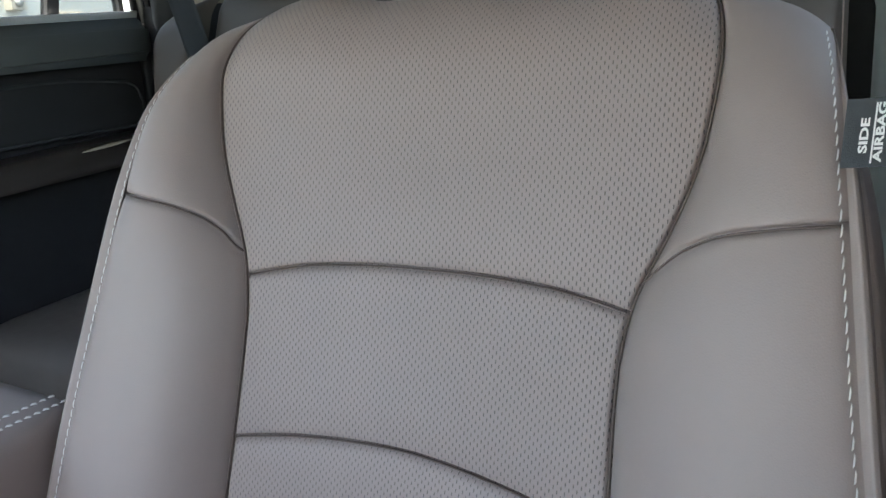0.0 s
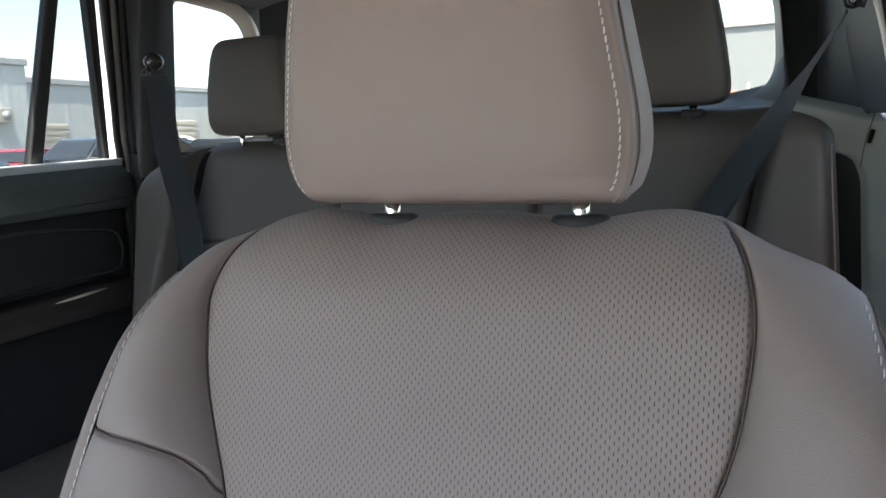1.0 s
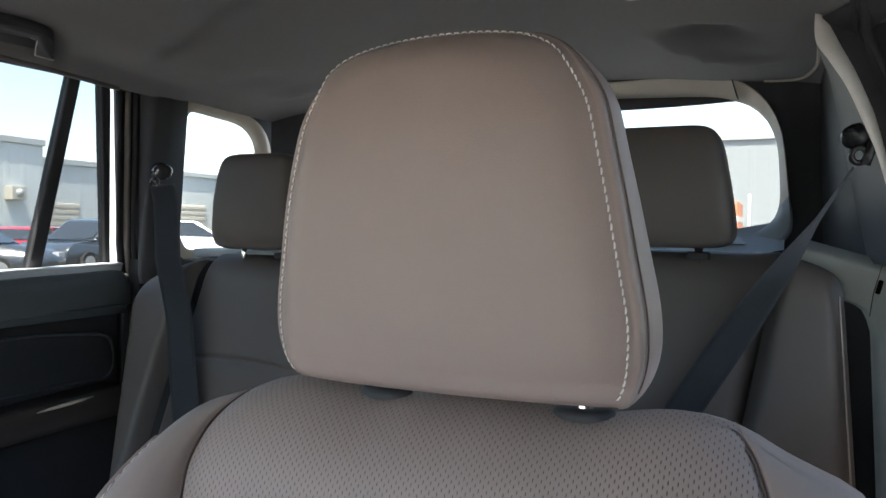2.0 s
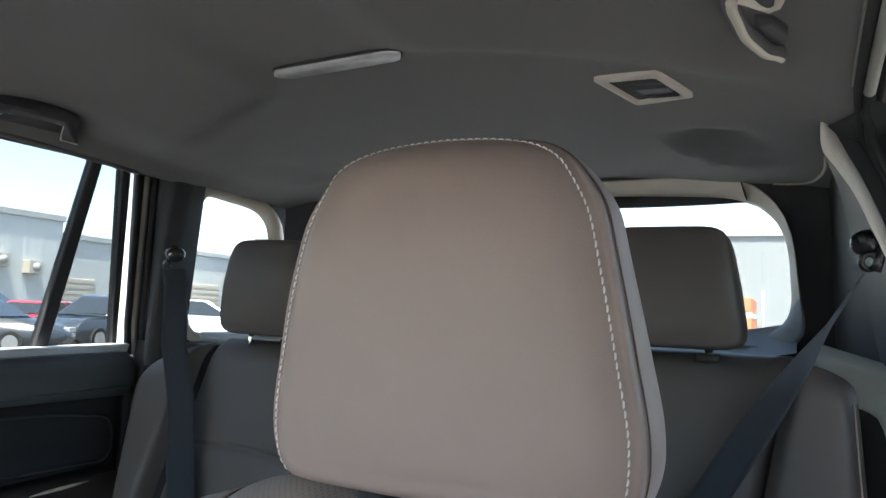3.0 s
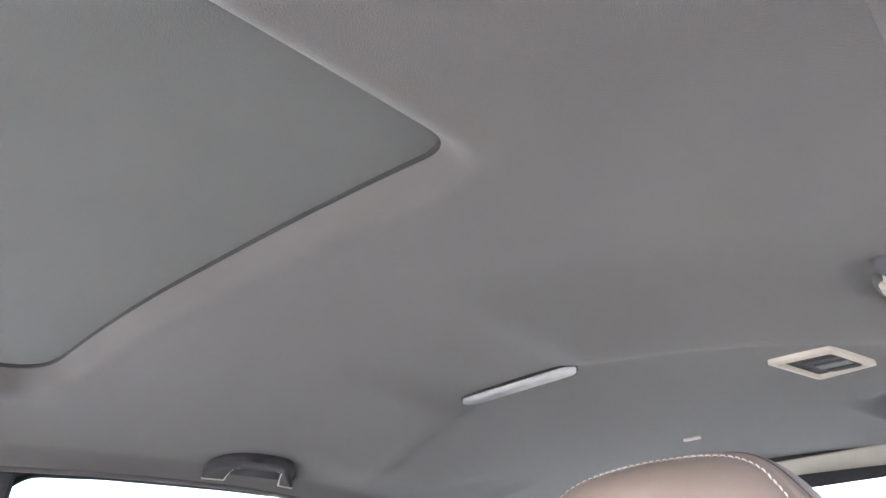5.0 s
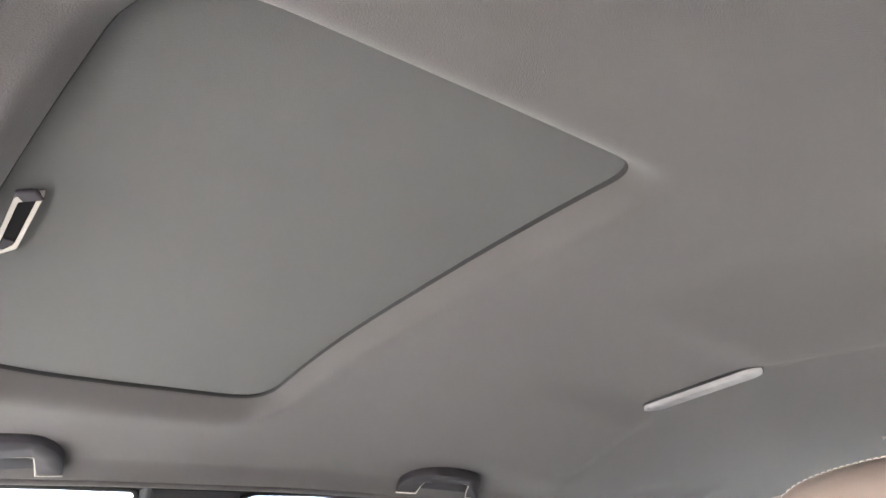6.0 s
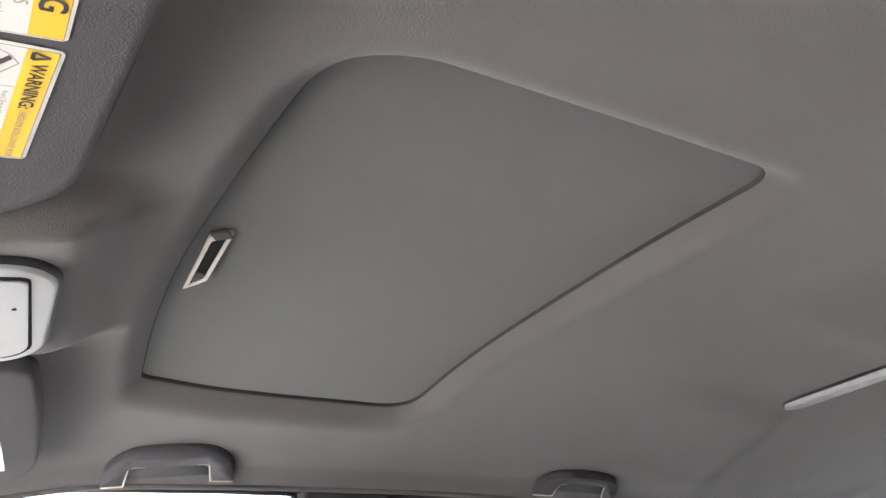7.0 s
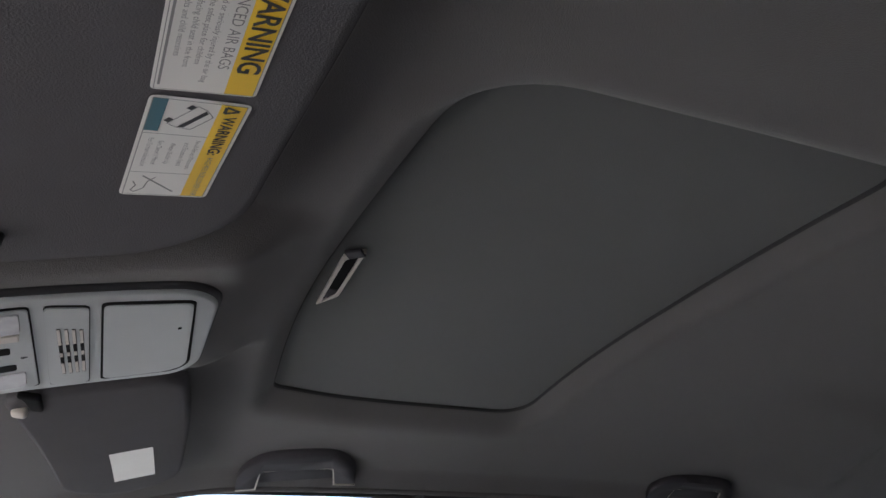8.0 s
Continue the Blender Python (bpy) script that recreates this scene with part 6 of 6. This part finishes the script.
def car(words, kind, paint, x, y, heading):
    """Parked car: body, glasshouse, windows, wheels, lamps; built along +x, then turned."""
    c = thing("parked_car", words, "car", "parked cars", at=(x, y, 0))
    c.rotation_euler = (0, 0, radians(heading))
    L, W = (4.6, 1.8) if kind == "sedan" else (4.7, 1.88)
    hood, roof = (0.92, 1.44) if kind == "sedan" else (1.08, 1.74)
    h = L / 2
    if kind == "sedan":
        prof = [(-h, 0.55), (-h + 0.03, 0.85), (-h + 0.25, 0.98), (-1.5, 1.0), (1.0, 0.96), (h - 0.35, 0.80), (h, 0.62), (h, 0.35), (h - 0.3, 0.22), (-h + 0.25, 0.22), (-h, 0.35)]
        cab = [(-1.75, 0.98), (-1.05, 1.40), (-0.3, roof), (0.25, 1.40), (1.05, 0.95)]
    else:
        prof = [(-h, 0.6), (-h + 0.02, 1.0), (-h + 0.12, 1.12), (-1.0, 1.12), (1.05, 1.06), (h - 0.3, 0.98), (h, 0.75), (h, 0.4), (h - 0.25, 0.28), (-h + 0.2, 0.28), (-h, 0.4)]
        cab = [(-h + 0.12, 1.10), (-h + 0.38, 1.66), (-1.2, roof), (0.2, 1.70), (1.15, 1.05)]

    def body_place(a, b, t):
        k = 1 - 0.10 * max(0.0, b - 0.75) - 0.12 * (abs(a) / h) ** 6
        return (a, t * k, b)
    bm = prism(rounded(prof, 0.12, 4), body_place, -W / 2, W / 2, 0.06, 3)
    part("body", bm, paint, c)

    def cab_place(a, b, t):
        return (a, t * (1 - 0.28 * max(0.0, b - 0.95)), b)
    bm = prism(rounded(cab, 0.12, 4), cab_place, -W / 2 * 0.94, W / 2 * 0.94, 0.04, 3)
    part("cabin", bm, paint, c)
    c0 = Vector((sum(p[0] for p in cab) / len(cab), sum(p[1] for p in cab) / len(cab)))
    for s in (-1, 1):
        g = [(c0.x + (a - c0.x) * 0.86, c0.y + 0.02 + (b - c0.y) * 0.74) for a, b in cab]
        mid = c0.x - 0.1
        front = [p for p in g if p[0] > mid] + [(mid + 0.04, g[0][1]), (mid + 0.04, max(q[1] for q in g))]
        rear = [p for p in g if p[0] < mid] + [(mid - 0.04, max(q[1] for q in g)), (mid - 0.04, g[0][1])]
        for q in (front, rear):
            cc = Vector((sum(p[0] for p in q) / len(q), sum(p[1] for p in q) / len(q)))
            q = sorted(q, key=lambda p: math.atan2(p[1] - cc.y, p[0] - cc.x))
            part("side_window", prism(q, lambda a, b, t: cab_place(a, b, t), s * W / 2 * 0.93, s * W / 2 * 0.955), M_CARGLASS, c, smooth=False)
    for (a0, a1) in ((cab[0], cab[1]), (cab[-1], cab[-2])):
        p, q = Vector(a0), Vector(a1)
        p, q = p.lerp(q, 0.12), p.lerp(q, 0.88)
        out = Vector((a0[0] - c0.x, 0.25)).normalized() * 0.03
        bm = bmesh.new()
        vs = [bm.verts.new((e.x + out.x, s * W / 2 * 0.84 * (1 - 0.28 * max(0.0, e.y - 0.95)), e.y + out.y)) for e, s in ((p, -1), (p, 1), (q, 1), (q, -1))]
        bm.faces.new(vs)
        part("windscreen", bm, M_CARGLASS, c, smooth=False)
    r = 0.33 if kind == "sedan" else 0.37
    for a in (-h + 0.9, h - 0.9):
        for s in (-1, 1):
            y0 = s * (W / 2 - 0.12)
            w = part("wheel", sweep([(a, y0 - 0.12, r), (a, y0 - 0.08, r), (a, y0 + 0.08, r), (a, y0 + 0.12, r)], oval(r, r, 24), up=(0, 0, 1), scale=lambda q: 0.93 if q in (0, 1) else 1.0), M_TYRE, c, "black tyre", smooth=False)
            part("rim", sweep([(a, y0 + s * 0.115, r), (a, y0 + s * 0.135, r)], oval(r * 0.64, r * 0.64, 20), up=(0, 0, 1)), M_RIM, w, "alloy rim", smooth=False)
    for s in (-1, 1):
        box_part("tail_lamp", -h - 0.02, -h + 0.12, s * 0.62 - 0.14, s * 0.62 + 0.14, hood - 0.18, hood - 0.02, M_TAIL, c, "red tail lamp", 0.02)
        box_part("headlamp", h - 0.22, h - 0.04, s * 0.62 - 0.17, s * 0.62 + 0.17, 0.62, 0.76, M_LENS, c, "clear headlamp", 0.02)
    return c


def polar(az, dist):
    a = radians(az)
    return 0.6 + dist * math.sin(a), 0.36 + dist * math.cos(a)


for words, kind, paint, az, dist, head in (
    ("dark grey sedan parked across the lot", "sedan", M_DARKCAR, -58.6, 23.5, 28),
    ("red suv parked behind the dark sedan", "suv", M_RED, -58.6, 30, 32),
    ("dark blue suv parked nose-out in the lot", "suv", M_DARKCAR, -51.0, 26, -75),
    ("red hatchback parked between two cars", "sedan", M_RED, -54.6, 28, 120),
    ("silver sedan parked in the far row", "sedan", M_SILVER, -52.8, 31, 115),
    ("white suv parked near the warehouse", "suv", M_PAINT, -44.9, 27, 60),
    ("silver suv parked in the far row", "suv", M_SILVER, -63, 27, 60),
    ("dark sedan parked in the far row", "sedan", M_DARKCAR, -48.2, 31, 110),
):
    car(words, kind, paint, *polar(az, dist), head)

bin_ = thing("skip_bin", "faded orange steel container with a pale stripe", "container", at=(-1.9, 30.5, 0))
x, y = -1.75, 30.5
for nm, z0, z1, mt, grow in (("bin_body", 0, 2.0, M_ORANGE, 0.0), ("pale_stripe", 2.0, 2.2, M_PAINT, 0.01), ("bin_top", 2.2, 2.75, M_ORANGE, -0.02)):
    ob = box_part(nm, x - 0.9 - grow, x + 0.4 + grow, y - 1, y + 2, z0, z1, mt, bin_)
    ob.matrix_parent_inverse = Matrix.Translation((-1.9, 30.5, 0)).inverted()
pole = sweep([(-1.05, 31, 0), (-1.05, 31, 3.1)], oval(0.05, 0.05, 8), up=(0, 1, 0))
tagged(part("post", pole, M_CAP), "thin grey post by the container", "post")
